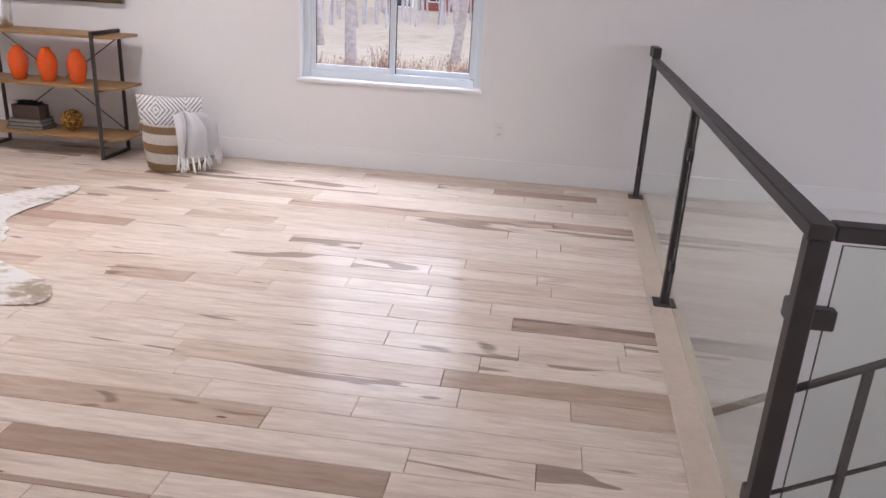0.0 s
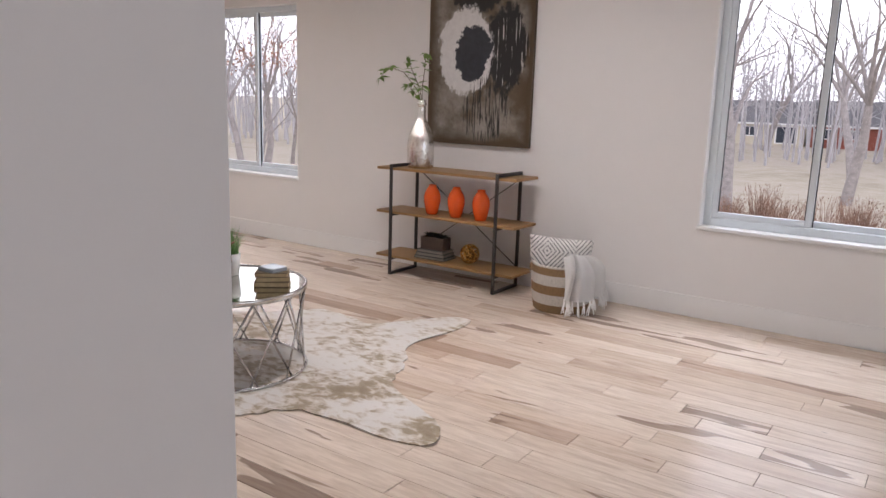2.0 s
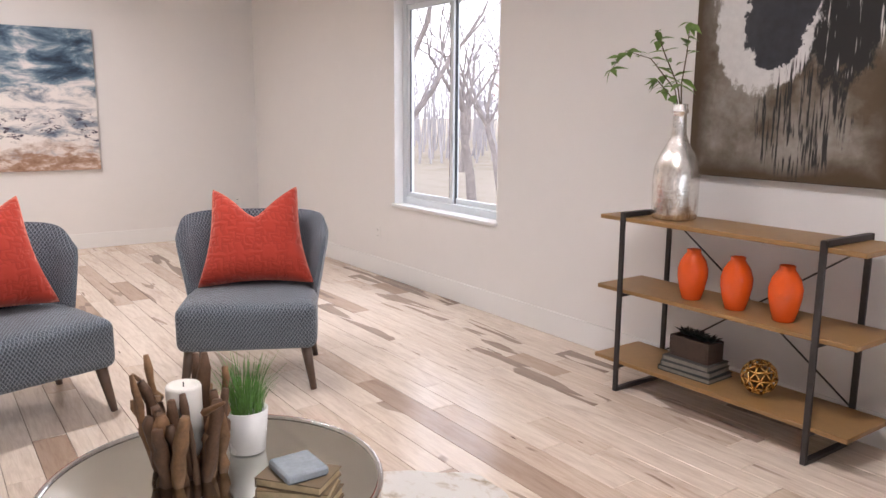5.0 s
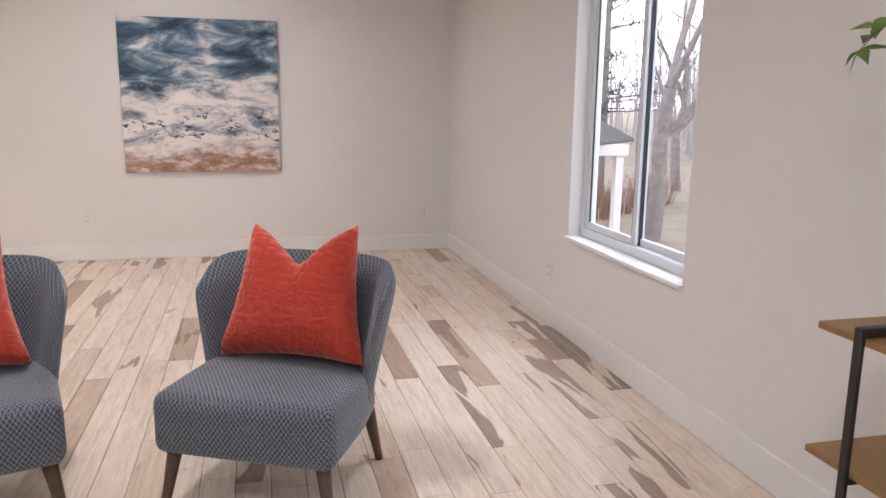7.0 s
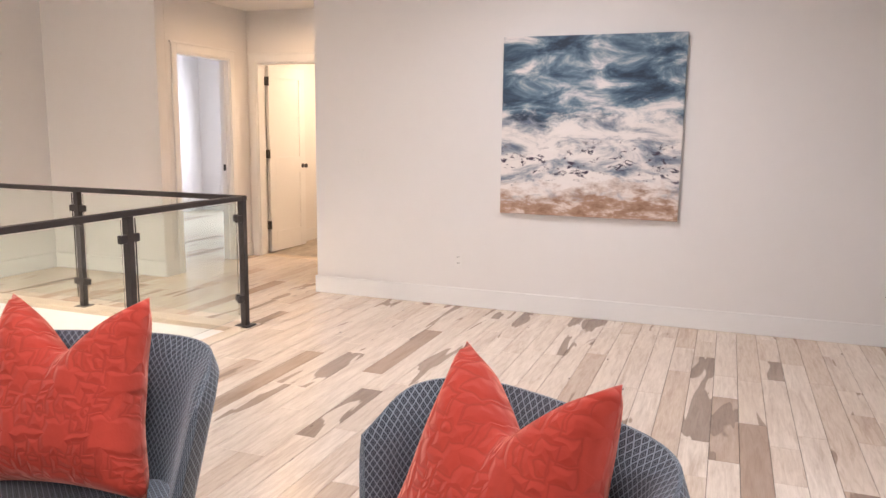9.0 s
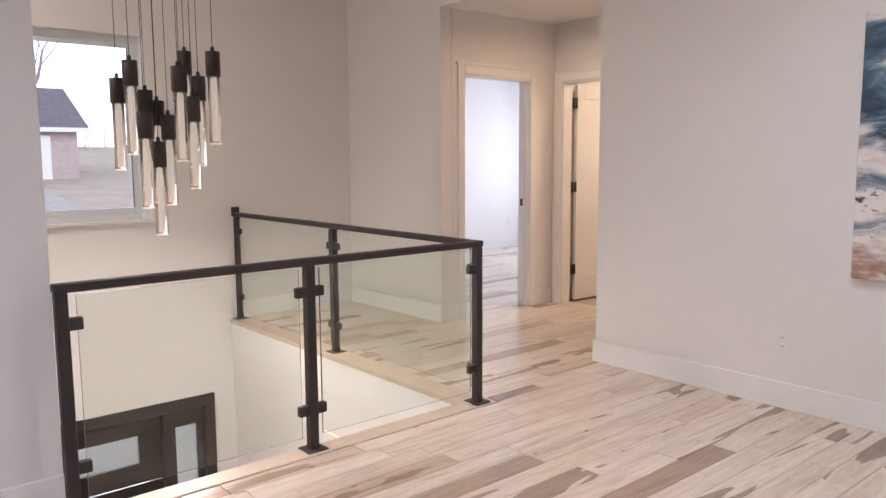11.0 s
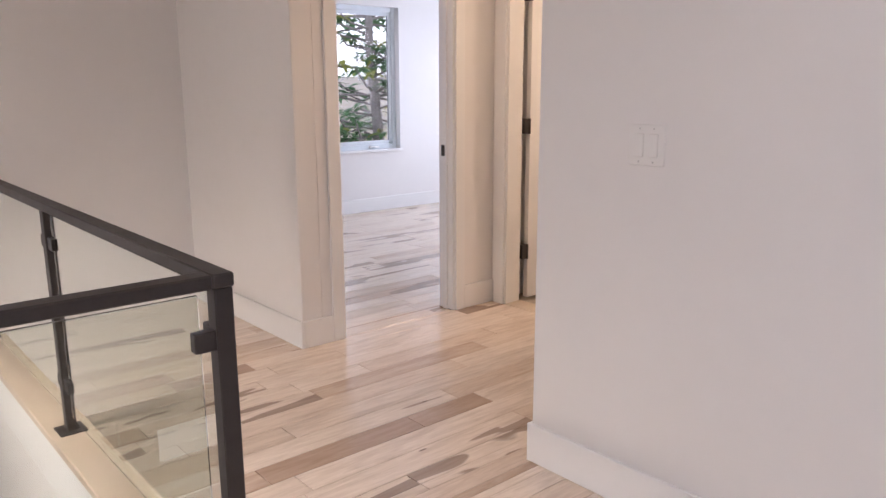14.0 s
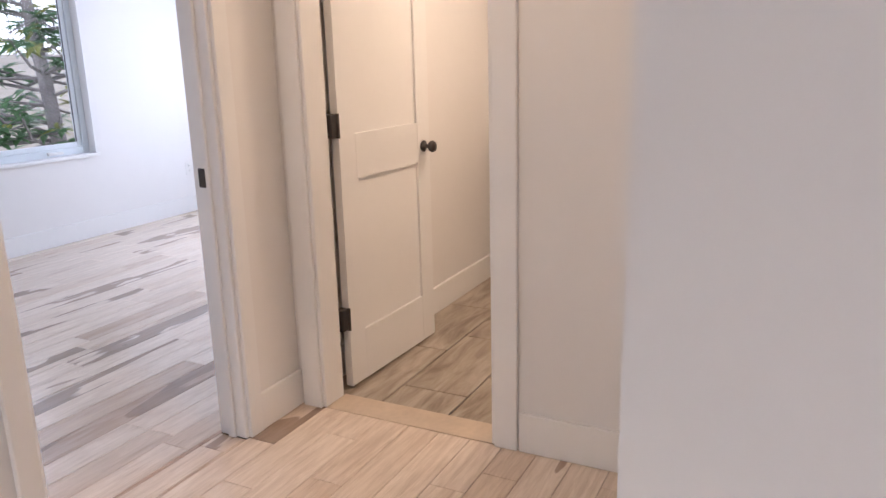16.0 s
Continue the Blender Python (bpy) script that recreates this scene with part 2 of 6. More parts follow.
BATH_DOOR = (-0.37, 0.37, 0, 2.05)
structure("wall_hall_west", panel(bmesh.new(), "x", HALL_W - 0.12, HALL_W, HALL_S, HALL_N, 0, H, [BATH_DOOR]), WALL, "white hall wall with a bathroom doorway", "wall")
structure("wall_hall_north", B(-14.0, HALL_N, 0, W - 0.13, HALL_N + 0.12, H), WALL, "white hall wall", "wall")
structure("wall_bath_west", B(-14.12, HALL_S, 0, -14.0, HALL_N + 0.12, H), WALL, "white bathroom wall", "wall")
structure("wall_bedroom_south", panel(bmesh.new(), "y", BED_S - 0.16, BED_S, BED_W - 0.12, BED_E, -2.9, H, [WIN_D]), WALL, "white bedroom wall with a window", "wall")
structure("wall_bedroom_west", B(BED_W - 0.12, BED_S, 0, BED_W, HALL_S - 0.12, H), WALL, "white bedroom wall", "wall")
structure("wall_bedroom_east", B(BED_E, BED_S - 0.16, 0, BED_E + 0.12, S - 0.16, H), WALL, "white bedroom wall", "wall")
structure("wall_well_west", B(-8.62, S, LOW, -8.47, 1.2, -0.02), WALL, "white stairwell wall below the landing", "wall")
structure("wall_well_north", B(-8.62, 1.2, LOW, -6.41, 1.32, -0.02), WALL, "white stairwell wall below the living room", "wall")
structure("wall_well_inner", B(-6.41, 0.86, LOW, -2.4, 1.32, -0.02), WALL, "white stairwell wall", "wall")
structure("wall_well_east", B(-2.4, S, LOW, -2.25, 0.86, -0.02), WALL, "white stairwell wall", "wall")
structure("wall_start_west", B(-1.394, -2.8, 0, -1.274, 1.236, H, bev=0.004), WALL, "plain white wall", "wall")
structure("wall_start_south", B(-2.4, -2.98, 0, 4.6, -2.8, H), WALL, "plain white wall", "wall")
structure("wall_start_corner", B(-2.52, -2.98, 0, -2.4, S, H), WALL, "plain white wall", "wall")
structure("wall_east", B(4.45, -2.8, LOW, 4.6, N, H), WALL, "plain white wall", "wall")
structure("ceiling", B(-15.0, -4.3, H, 4.7, 6.0, H + 0.15), CEIL, "white painted ceiling", "ceiling")
structure("ceiling_hall", B(HALL_W, HALL_S, 2.57, W - 0.0, HALL_N, 2.70), CEIL, "white hall ceiling", "ceiling")
structure("ceiling_bath", B(-14.0, HALL_S, 2.45, HALL_W - 0.12, HALL_N, 2.60), CEIL, "white bathroom ceiling", "ceiling")
structure("floor_entry", B(-8.6, S - 0.16, LOW - 0.1, -2.3, 1.3, LOW), plain("entry_tile", (0.36, 0.32, 0.28), 0.45, vary=0.1, scale=3), "grey tiled entry floor", "floor")
structure("floor_lower", B(0.3, 1.6, LOW - 0.1, 4.5, N, LOW), plain("lower_floor", (0.45, 0.33, 0.22), 0.45, vary=0.1, scale=3), "wooden lower floor under the stairs", "floor")

# floor slabs under the boards
for nm, a in (("floor_slab_living", (W, P - 0.12, 0.40, N)), ("floor_slab_landing", (W, S, -8.47, 1.2)), ("floor_slab_start", (-2.4, -2.8, 4.45, P - 0.12)), ("floor_slab_start_east", (0.40, P - 0.12, 4.45, 1.93)), ("floor_slab_hall", (HALL_W, HALL_S, W, HALL_N)), ("floor_slab_bedroom", (BED_W, BED_S, BED_E, HALL_S - 0.12)), ("floor_slab_doorway", (-10.77, HALL_S - 0.12, -9.97, HALL_S))):
    x0, y0, x1, y1 = a
    bm = bmesh.new()
    if nm == "floor_slab_living":
        box(bm, x0, 1.2, -0.25, x1, y1, -0.019)
        box(bm, -6.41, y0, -0.25, x1, 1.2, -0.019)
    else:
        box(bm, x0, y0, -0.25, x1, y1, -0.019)
    structure(nm, bm, SUBFLOOR, "dark wooden subfloor under the boards", "floor")


def baseboard(name, pieces):
    bm = bmesh.new()
    for x0, y0, x1, y1 in pieces:
        box(bm, x0, y0, 0, x1, y1, 0.145, bev=0.003)
    structure(name, bm, TRIM, "white painted baseboard along the wall", "baseboard")


T = 0.015
baseboard("baseboard_living", [(W, N - T, 4.4, N), (W, HALL_N - T, W + T, N - T), (-6.41, P, -1.394, P + T), (-1.274, -2.8, -1.274 + T, 1.236 + T), (-1.394, 1.236, -1.274, 1.236 + T)])
baseboard("baseboard_landing", [(W, S, W + T, HALL_S + T), (W + T, S, -8.47, S + T), (-9.90, HALL_S, W, HALL_S + T), (HALL_W, HALL_S, -10.84, HALL_S + T), (HALL_W, 0.46, HALL_W + T, HALL_N), (HALL_W + T, HALL_N - T, W, HALL_N)])
baseboard("baseboard_bedroom", [(BED_W, BED_S, BED_E, BED_S + T), (BED_W, BED_S + T, BED_W + T, HALL_S - 0.12)])
baseboard("baseboard_bath", [(-14.0, HALL_S, HALL_W - 0.14, HALL_S + T)])


# ---------------------------------------------------------------- windows
def slider_window(name, opening, y_in, out, label, sashes=2, slide=True):
    """A vinyl window set back in the wall; out is +1 for a north wall, -1 for a south wall."""
    x0, x1, z0, z1 = opening
    win = thing(name, label, "window", kind="structure")
    y = lambda d: y_in + out * d
    f = 0.055
    bm = bmesh.new()
    for a in ((x0, z0, x0 + f, z1), (x1 - f, z0, x1, z1), (x0 + f, z0, x1 - f, z0 + f), (x0 + f, z1 - f, x1 - f, z1)):
        box(bm, a[0], y(0.075), a[1], a[2], y(0.15), a[3], bev=0.004)
    part("window_frame", bm, VINYL, win)
    xm = (x0 + x1) / 2
    spans = [(x0 + f, xm + 0.02, 0.085), (xm - 0.02, x1 - f, 0.115)] if sashes == 2 else [(x0 + f, x1 - f, 0.09)]
    for a, b, d in spans:
        s = 0.038
        bm = bmesh.new()
        for q in ((a, z0 + f, a + s, z1 - f), (b - s, z0 + f, b, z1 - f), (a + s, z0 + f, b - s, z0 + f + s), (a + s, z1 - f - s, b - s, z1 - f)):
            box(bm, q[0], y(d), q[1], q[2], y(d + 0.028), q[3], bev=0.003)
        sash = part("sash", bm, VINYL, win)
        pane = part("pane", B(a + s, y(d + 0.011), z0 + f + s, b - s, y(d + 0.017), z1 - f - s), GLASS, sash, smooth=False)
        pane.visible_shadow = False
        bm = bmesh.new()
        for q in ((a + s, z0 + f + s, a + s + 0.005, z1 - f - s), (b - s - 0.005, z0 + f + s, b - s, z1 - f - s)):
            box(bm, q[0], y(d + 0.002), q[1], q[2], y(d + 0.010), q[3])
        part("gasket", bm, GASKET, sash, "thin dark rubber seal")
    if sashes == 2:
        part("track_gap", B(xm + 0.021, y(0.103), z0 + f, xm + 0.027, y(0.112), z1 - f), GASKET, win, "dark gap beside the sliding sash", smooth=False)
    bm = bmesh.new()
    box(bm, x0 - 0.010, y(-0.028), z0 - 0.022, x1 + 0.010, y(0.0), z0 + 0.002, bev=0.004)
    box(bm, x0, y(0.0), z0 - 0.022, x1, y(0.075), z0 + 0.002)
    part("window_sill", bm, TRIM, win)
    bm = bmesh.new()
    for a in ((x0 - 0.001, z0, x0 + 0.006, z1), (x1 - 0.006, z0, x1 + 0.001, z1), (x0, z1 - 0.006, x1, z1 + 0.001)):
        box(bm, a[0], y(-0.002), a[1], a[2], y(0.075), a[3])
    part("window_return", bm, TRIM, win)
    return win


slider_window("window_1", WIN_A, N, 1, "white vinyl sliding window with two panes and a sill")
slider_window("window_2", WIN_B, N, 1, "white vinyl sliding window with two panes and a sill")
slider_window("window_3", WIN_C, S, -1, "tall white picture window above the front door", sashes=1)
bed_window = slider_window("window_4", WIN_D, BED_S, -1, "white casement window facing an evergreen", sashes=1)
bm = bmesh.new()
box(bm, -12.75, BED_S - 0.085, 0.675, -12.62, BED_S - 0.055, 0.695, bev=0.004)
tube(bm, [(-12.69, BED_S - 0.06, 0.69), (-12.60, BED_S - 0.045, 0.70)], 0.006)
part("crank_handle", bm, TRIM, bed_window)


# ---------------------------------------------------------------- doorways and doors
def casing(name, label, boxes):
    bm = bmesh.new()
    for b in boxes:
        box(bm, *b, bev=0.003)
    return structure(name, bm, TRIM, label, "door casing")


y0, y1 = HALL_S, HALL_S - 0.12
cw = 0.07
casing("trim_bedroom_door", "white painted casing and jamb of the bedroom doorway", [
    (-9.97, y0, 0, -9.97 + cw, y0 + 0.018, 2.06 + cw), (-10.77 - cw, y0, 0, -10.77, y0 + 0.018, 2.06 + cw), (-10.77, y0, 2.06, -9.97, y0 + 0.018, 2.06 + cw),
    (-10.77 - cw - 0.02, y0, 2.06 + cw, -9.97 + cw + 0.02, y0 + 0.024, 2.06 + cw + 0.02),
    (-9.985, y1, 0, -9.968, y0 + 0.003, 2.062), (-10.772, y1, 0, -10.755, y0 + 0.003, 2.062), (-10.755, y1, 2.042, -9.985, y0 + 0.003, 2.062),
    (-10.755, y0 - 0.075, 0, -10.743, y0 - 0.04, 2.04), (-9.997, y0 - 0.075, 0, -9.985, y0 - 0.04, 2.04)])
x0, x1 = HALL_W, HALL_W - 0.12
casing("trim_bath_door", "white painted casing and jamb of the bathroom doorway", [
    (x0, -0.37 - 0.085, 0, x0 + 0.018, -0.37, 2.05 + cw), (x0, 0.37, 0, x0 + 0.018, 0.37 + 0.085, 2.05 + cw), (x0, -0.37, 2.05, x0 + 0.018, 0.37, 2.05 + cw),
    (x0, -0.47, 2.05 + cw, x0 + 0.024, 0.475, 2.05 + cw + 0.02),
    (x1, -0.372, 0, x0 + 0.003, -0.355, 2.052), (x1, 0.355, 0, x0 + 0.003, 0.372, 2.052), (x1, -0.355, 2.032, x0 + 0.003, 0.355, 2.052)])
tagged(part("strike_plate", B(-10.754, -0.565, 0.93, -10.7405, -0.535, 0.995, bev=0.002), BLACK), "small black metal strike plate on the door jamb", "strike plate")

# bathroom door, standing open into the bathroom, hinged on its south jamb
bath_door = thing("door_1", "white two-panel door standing open on black hinges", "door", kind="structure", m=pose(-11.275, -0.352, 0.012, 0, 0, 178))
DW = 0.70
bm = bmesh.new()
stile, rails = 0.11, ((0.0, 0.22), (0.86, 1.04), (1.90, 2.02))
box(bm, 0, 0, 0, stile, 0.035, 2.02, bev=0.002)
box(bm, DW - stile, 0, 0, DW, 0.035, 2.02, bev=0.002)
for a, b in rails:
    box(bm, stile, 0.0005, a, DW - stile, 0.0345, b)
part("door_frame", bm, TRIM, bath_door)
for a, b in ((0.22, 0.86), (1.04, 1.90)):
    bm = bmesh.new()
    box(bm, stile, 0.011, a, DW - stile, 0.024, b)
    part("panel", bm, TRIM, bath_door)
bm = bmesh.new()
for sgn, yy in ((-1, 0.0), (1, 0.035)):
    bm2 = [(0.026, 0.0), (0.026, 0.006), (0.010, 0.010), (0.009, 0.028), (0.022, 0.036), (0.027, 0.048), (0.022, 0.060), (0.0001, 0.064)]
    tube(bm, [(DW - 0.06, yy + sgn * h, 0.93) for _, h in bm2], [r for r, _ in bm2], 16)
part("door_knob", bm, BLACK, bath_door, "round black door knob")
for z in (0.30, 1.08, 1.855):
    bm = bmesh.new()
    box(bm, -0.048, -0.004, z - 0.045, -0.002, 0.038, z + 0.045, bev=0.003)
    tube(bm, [(-0.010, -0.006, z - 0.047), (-0.010, -0.006, z + 0.047)], 0.007, 8)
    part("hinge", bm, BLACK, bath_door, "black butt hinge")

# front door below, in the entry
DARK_DOOR = plain("dark_stained_door", (0.022, 0.016, 0.013), 0.4, vary=0.25, scale=6, bump_scale=40)
FROST = glass_material("frosted_glass", (0.95, 0.98, 1.0), rough=0.35)
front = thing("front_door", "dark stained front door with glass lites and sidelights", "door", kind="structure")
fx0, fx1, fz1 = -8.28, -6.47, -0.61
bm = bmesh.new()
for a in ((fx0, LOW, fx0 + 0.09, fz1), (fx1 - 0.09, LOW, fx1, fz1), (fx0 + 0.09, fz1 - 0.10, fx1 - 0.09, fz1), (-7.90, LOW, -7.83, fz1 - 0.10), (-6.93, LOW, -6.86, fz1 - 0.10)):
    box(bm, a[0], S - 0.14, a[1], a[2], S + 0.012, a[3], bev=0.004)
part("door_frame", bm, DARK_DOOR, front)
for sx0, sx1 in ((-8.19, -7.90), (-6.86, -6.56)):
    gx0, gx1 = sx0 + 0.055, sx1 - 0.05
    bm = panel(bmesh.new(), "y", S - 0.09, S - 0.045, sx0, sx1, LOW, fz1 - 0.10, [(gx0, gx1, LOW + 0.25, -0.86)])
    side = part("sidelight", bm, DARK_DOOR, front)
    part("pane", B(gx0, S - 0.075, LOW + 0.25, gx1, S - 0.065, -0.86), FROST, side, smooth=False).visible_shadow = False
lites = [(LOW + 0.30 + k * 0.42, LOW + 0.30 + k * 0.42 + 0.23) for k in range(4)]
lites[-1] = (-1.09, -0.855)
bm = bmesh.new()
zz = LOW
for a, b in lites:
    box(bm, -7.83, S - 0.09, zz, -6.93, S - 0.045, a)
    box(bm, -7.83, S - 0.09, a, -7.65, S - 0.045, b)
    box(bm, -7.10, S - 0.09, a, -6.93, S - 0.045, b)
    zz = b
box(bm, -7.83, S - 0.09, zz, -6.93, S - 0.045, fz1 - 0.10)
leaf = part("door_leaf", bm, DARK_DOOR, front, smooth=False)
for a, b in lites:
    part("pane", B(-7.65, S - 0.075, a, -7.10, S - 0.065, b), FROST, leaf, smooth=False).visible_shadow = False
# casing of a lower doorway in the stairwell
casing("trim_lower_door", "white casing of a doorway below the landing", [
    (-8.475, -0.33, LOW, -8.452, -0.25, -0.58), (-8.475, 0.55, LOW, -8.452, 0.63, -0.58), (-8.475, -0.25, -0.66, -8.452, 0.55, -0.58)])
structure("door_2", B(-8.472, -0.25, LOW, -8.464, 0.55, -0.66), TRIM, "white door below the landing", "door")


# ---------------------------------------------------------------- railings
def post(parent, x, y, top=0.885, w=0.045, plate=True, z0=0.0):
    part("post", B(x - w / 2, y - w / 2, z0, x + w / 2, y + w / 2, top, bev=0.003), BLACK, parent)
    if plate:
        part("base_plate", B(x - 0.055, y - 0.055, z0, x + 0.055, y + 0.055, z0 + 0.010, bev=0.003), BLACK, parent)


def clamp(parent, x, y, dx, dy, z):
    cx, cy = x + dx * 0.045, y + dy * 0.045
    ex, ey = (0.028 if dx else 0.016), (0.028 if dy else 0.016)
    part("glass_clamp", B(cx - ex, cy - ey, z - 0.024, cx + ex, cy + ey, z + 0.024, bev=0.003), BLACK, parent)


def railing(name, label, posts, rail_z=0.885, shared=None, grips=(0.20, 0.762)):
    """Black posts at the given places in line, a flat top rail, glass between and clamps; shared: the corner post that another railing has."""
    r = thing(name, label, "railing", group="glass railings")
    for p in posts:
        if p != shared:
            post(r, *p)
    (xa, ya), (xb, yb) = posts[0], posts[-1]
    hw = 0.026
    part("top_rail", B(min(xa, xb) + (hw + 0.0006 if shared else -hw), min(ya, yb) - hw, rail_z, max(xa, xb) + hw, max(ya, yb) + hw, rail_z + 0.034, bev=0.004), BLACK, r)
    for (x1, y1), (x2, y2) in zip(posts, posts[1:]):
        L = math.hypot(x2 - x1, y2 - y1)
        dx, dy = (x2 - x1) / L, (y2 - y1) / L
        g = 0.055
        ax, ay, bx, by = x1 + dx * g, y1 + dy * g, x2 - dx * g, y2 - dy * g
        tx, ty = (0.005, 0.0) if abs(dy) > 0.5 else (0.0, 0.005)
        pane = part("glass_panel", B(min(ax, bx) - tx, min(ay, by) - ty, 0.07, max(ax, bx) + tx, max(ay, by) + ty, 0.872), RAIL_GLASS, r, "clear glass panel", smooth=False)
        pane.visible_shadow = False
        for z in grips:
            clamp(r, x1, y1, dx, dy, z)
            clamp(r, x2, y2, -dx, -dy, z)
    return r


RW = -8.53
railing("railing", "black metal railing with glass panels beside the landing", [(RW, 1.222), (RW, -0.25), (RW, S + 0.045)])
railing("railing", "black metal railing with glass panels above the entry", [(-6.41, 1.222), (-7.465, 1.222), (RW, 1.222)], shared=(RW, 1.222))
bm = B(RW - 0.03, S + 0.003, 0.885, RW + 0.03, S + 0.04, 0.965, bev=0.003)
tagged(part("rail_bracket", bm, BLACK), "black wall bracket at the end of a railing", "bracket")
TURN = Matrix.Translation((0.46, 5.44, 0)) @ Matrix.Rotation(radians(-1.49), 4, "Z") @ Matrix.Translation((-0.46, -5.44, 0))
railing("railing", "black metal railing with glass panels beside the stairs", [(0.46, 5.44), (0.46, 3.635), (0.46, 1.95)], grips=(0.20, 0.70)).matrix_world = TURN
railing("railing", "black metal railing with glass panels at the stair head", [(0.369, 1.953), (2.4, 1.953)], shared=(0.369, 1.953), grips=(0.20, 0.705))
tagged(part("rail_bracket", B(0.435, 5.42, 0.9195, 0.485, N - 0.002, 0.985, bev=0.003), BLACK), "black wall bracket at the end of a railing", "bracket")
# oak caps and white skirts along the openings
structure("trim_cap_landing", B(-8.60, S + 0.02, -0.03, -8.445, 1.235, 0.006, bev=0.004), CAP_WOOD, "oak nosing along the landing edge", "trim")
structure("trim_cap_living", B(-8.445, 1.18, -0.03, -6.41, 1.30, 0.006, bev=0.004), CAP_WOOD, "oak nosing along the floor edge", "trim")
structure("trim_cap_stairs", B(0.385, 1.90, -0.03, 0.53, N - 0.04, 0.006, bev=0.004), CAP_WOOD, "oak nosing along the stair opening", "trim").matrix_world = TURN
structure("trim_skirt_landing", B(-8.468, S + 0.02, -0.26, -8.452, 1.19, -0.03, bev=0.003), TRIM, "white skirt board below the landing edge", "trim")
structure("trim_skirt_stairs", B(0.41, 1.90, -0.30, 0.515, N - 0.04, -0.032), TRIM, "white skirt board below the stair opening", "trim").matrix_world = TURN

# ---------------------------------------------------------------- bathroom beyond the door
def tile_mat():
    m, t, b = material("wood_look_tile")
    off = node(t, "CombineXYZ", {0: maths(t, "MULTIPLY", node(t, "ObjectInfo").outputs["Random"], 40.0)}).outputs[0]
    g = noise_tex(t, coords(t, (1.0, 5.0, 1.0), offset=off), 2.6, 6, 0.6, 0.8)
    f = noise_tex(t, coords(t, (2.0, 40.0, 1.0), offset=off), 5.0, 3)
    col = ramp(t, g, [(0.32, (0.21, 0.165, 0.12)), (0.48, (0.37, 0.315, 0.25)), (0.66, (0.50, 0.45, 0.385))])
    t.links.new(mix(t, 0.35, col, ramp(t, f, [(0.35, (0.6, 0.58, 0.55)), (0.65, (1, 1, 1))]), "MULTIPLY"), b.inputs["Base Color"])
    b.inputs["Roughness"].default_value = 0.38
    bump(t, b, f, 0.12, 0.002)
    return m


TILE = tile_mat()
bath_floor = structure("floor_bath", B(-14.0, HALL_S, -0.25, HALL_W - 0.02, HALL_N, -0.012), plain("grout", (0.10, 0.09, 0.08), 0.9), "bathroom floor of grey-brown wood-look tiles", "floor")
for r in range(6):
    y0, y1 = HALL_S + r * 0.298 + 0.003, HALL_S + (r + 1) * 0.298 - 0.003
    x = HALL_W - 0.10 - 0.208 * (r % 3)
    right = HALL_W - 0.10
    while right > -14.0:
        left = x if right == HALL_W - 0.10 and r % 3 else right - 0.622
        ob = part("tile", B(left + 0.003, y0, -0.010, right - 0.003, min(y1, HALL_N), 0.0, bev=0.0015), TILE, bath_floor, smooth=False)
        right = left
structure("trim_bath_threshold", B(HALL_W - 0.13, -0.355, -0.02, HALL_W + 0.005, 0.355, 0.004, bev=0.002), CAP_WOOD, "oak threshold strip", "trim")
vanity = thing("vanity_cabinet", "dark brown bathroom vanity cabinet beside the wall", "cabinet", m=pose(-13.5, -0.20, 0))
part("body", B(-0.46, -0.24, 0.08, 0.46, 0.24, 0.82, bev=0.004), plain("dark_walnut", (0.055, 0.032, 0.022), 0.4, vary=0.2), vanity)
part("plinth", B(-0.44, -0.22, 0, 0.44, 0.20, 0.08), BLACK, vanity)
part("worktop", B(-0.47, -0.25, 0.82, 0.47, 0.26, 0.85, bev=0.003), TRIM, vanity, "white worktop")

# ---------------------------------------------------------------- chairs with red cushions
def chair_fabric():
    m, t, b = material("diamond_weave_fabric")
    c = node(t, "SeparateXYZ", {0: node(t, "TexCoord").outputs["UV"]}).outputs
    wob = maths(t, "MULTIPLY", noise_tex(t, coords(t), 30.0, 2), 0.003)
    u, v = maths(t, "ADD", c[0], wob), c[1]
    fx = maths(t, "ABSOLUTE", maths(t, "SUBTRACT", maths(t, "FRACT", maths(t, "DIVIDE", u, 0.0165)), 0.5))
    fy = maths(t, "ABSOLUTE", maths(t, "SUBTRACT", maths(t, "FRACT", maths(t, "DIVIDE", v, 0.0225)), 0.5))
    d = maths(t, "ADD", fx, fy)
    d = maths(t, "MINIMUM", d, maths(t, "SUBTRACT", 1.0, d))
    yarn = noise_tex(t, coords(t, (1, 1, 1)), 420, 2)
    p = maths(t, "MULTIPLY_ADD", yarn, 0.14, maths(t, "SUBTRACT", d, 0.07))
    patch = noise_tex(t, coords(t), 4.5, 3)
    light = mix(t, patch, (0.225, 0.262, 0.30), (0.31, 0.35, 0.39))
    darkc = mix(t, patch, (0.008, 0.012, 0.020), (0.014, 0.020, 0.032))
    t.links.new(mix(t, ramp(t, p, [(0.0, (0.04, 0.04, 0.04)), (0.11, (0.04, 0.04, 0.04)), (0.16, (0.55, 0.55, 0.55)), (0.22, (0.55, 0.55, 0.55)), (0.27, (0.02, 0.02, 0.02)), (0.36, (0.02, 0.02, 0.02)), (0.425, (1, 1, 1))]), darkc, light), b.inputs["Base Color"])
    b.inputs["Roughness"].default_value = 0.85
    b.inputs["Sheen Weight"].default_value = 0.25
    b.inputs["Specular IOR Level"].default_value = 0.2
    bump(t, b, p, 0.35, 0.002)
    return m


FABRIC = chair_fabric()
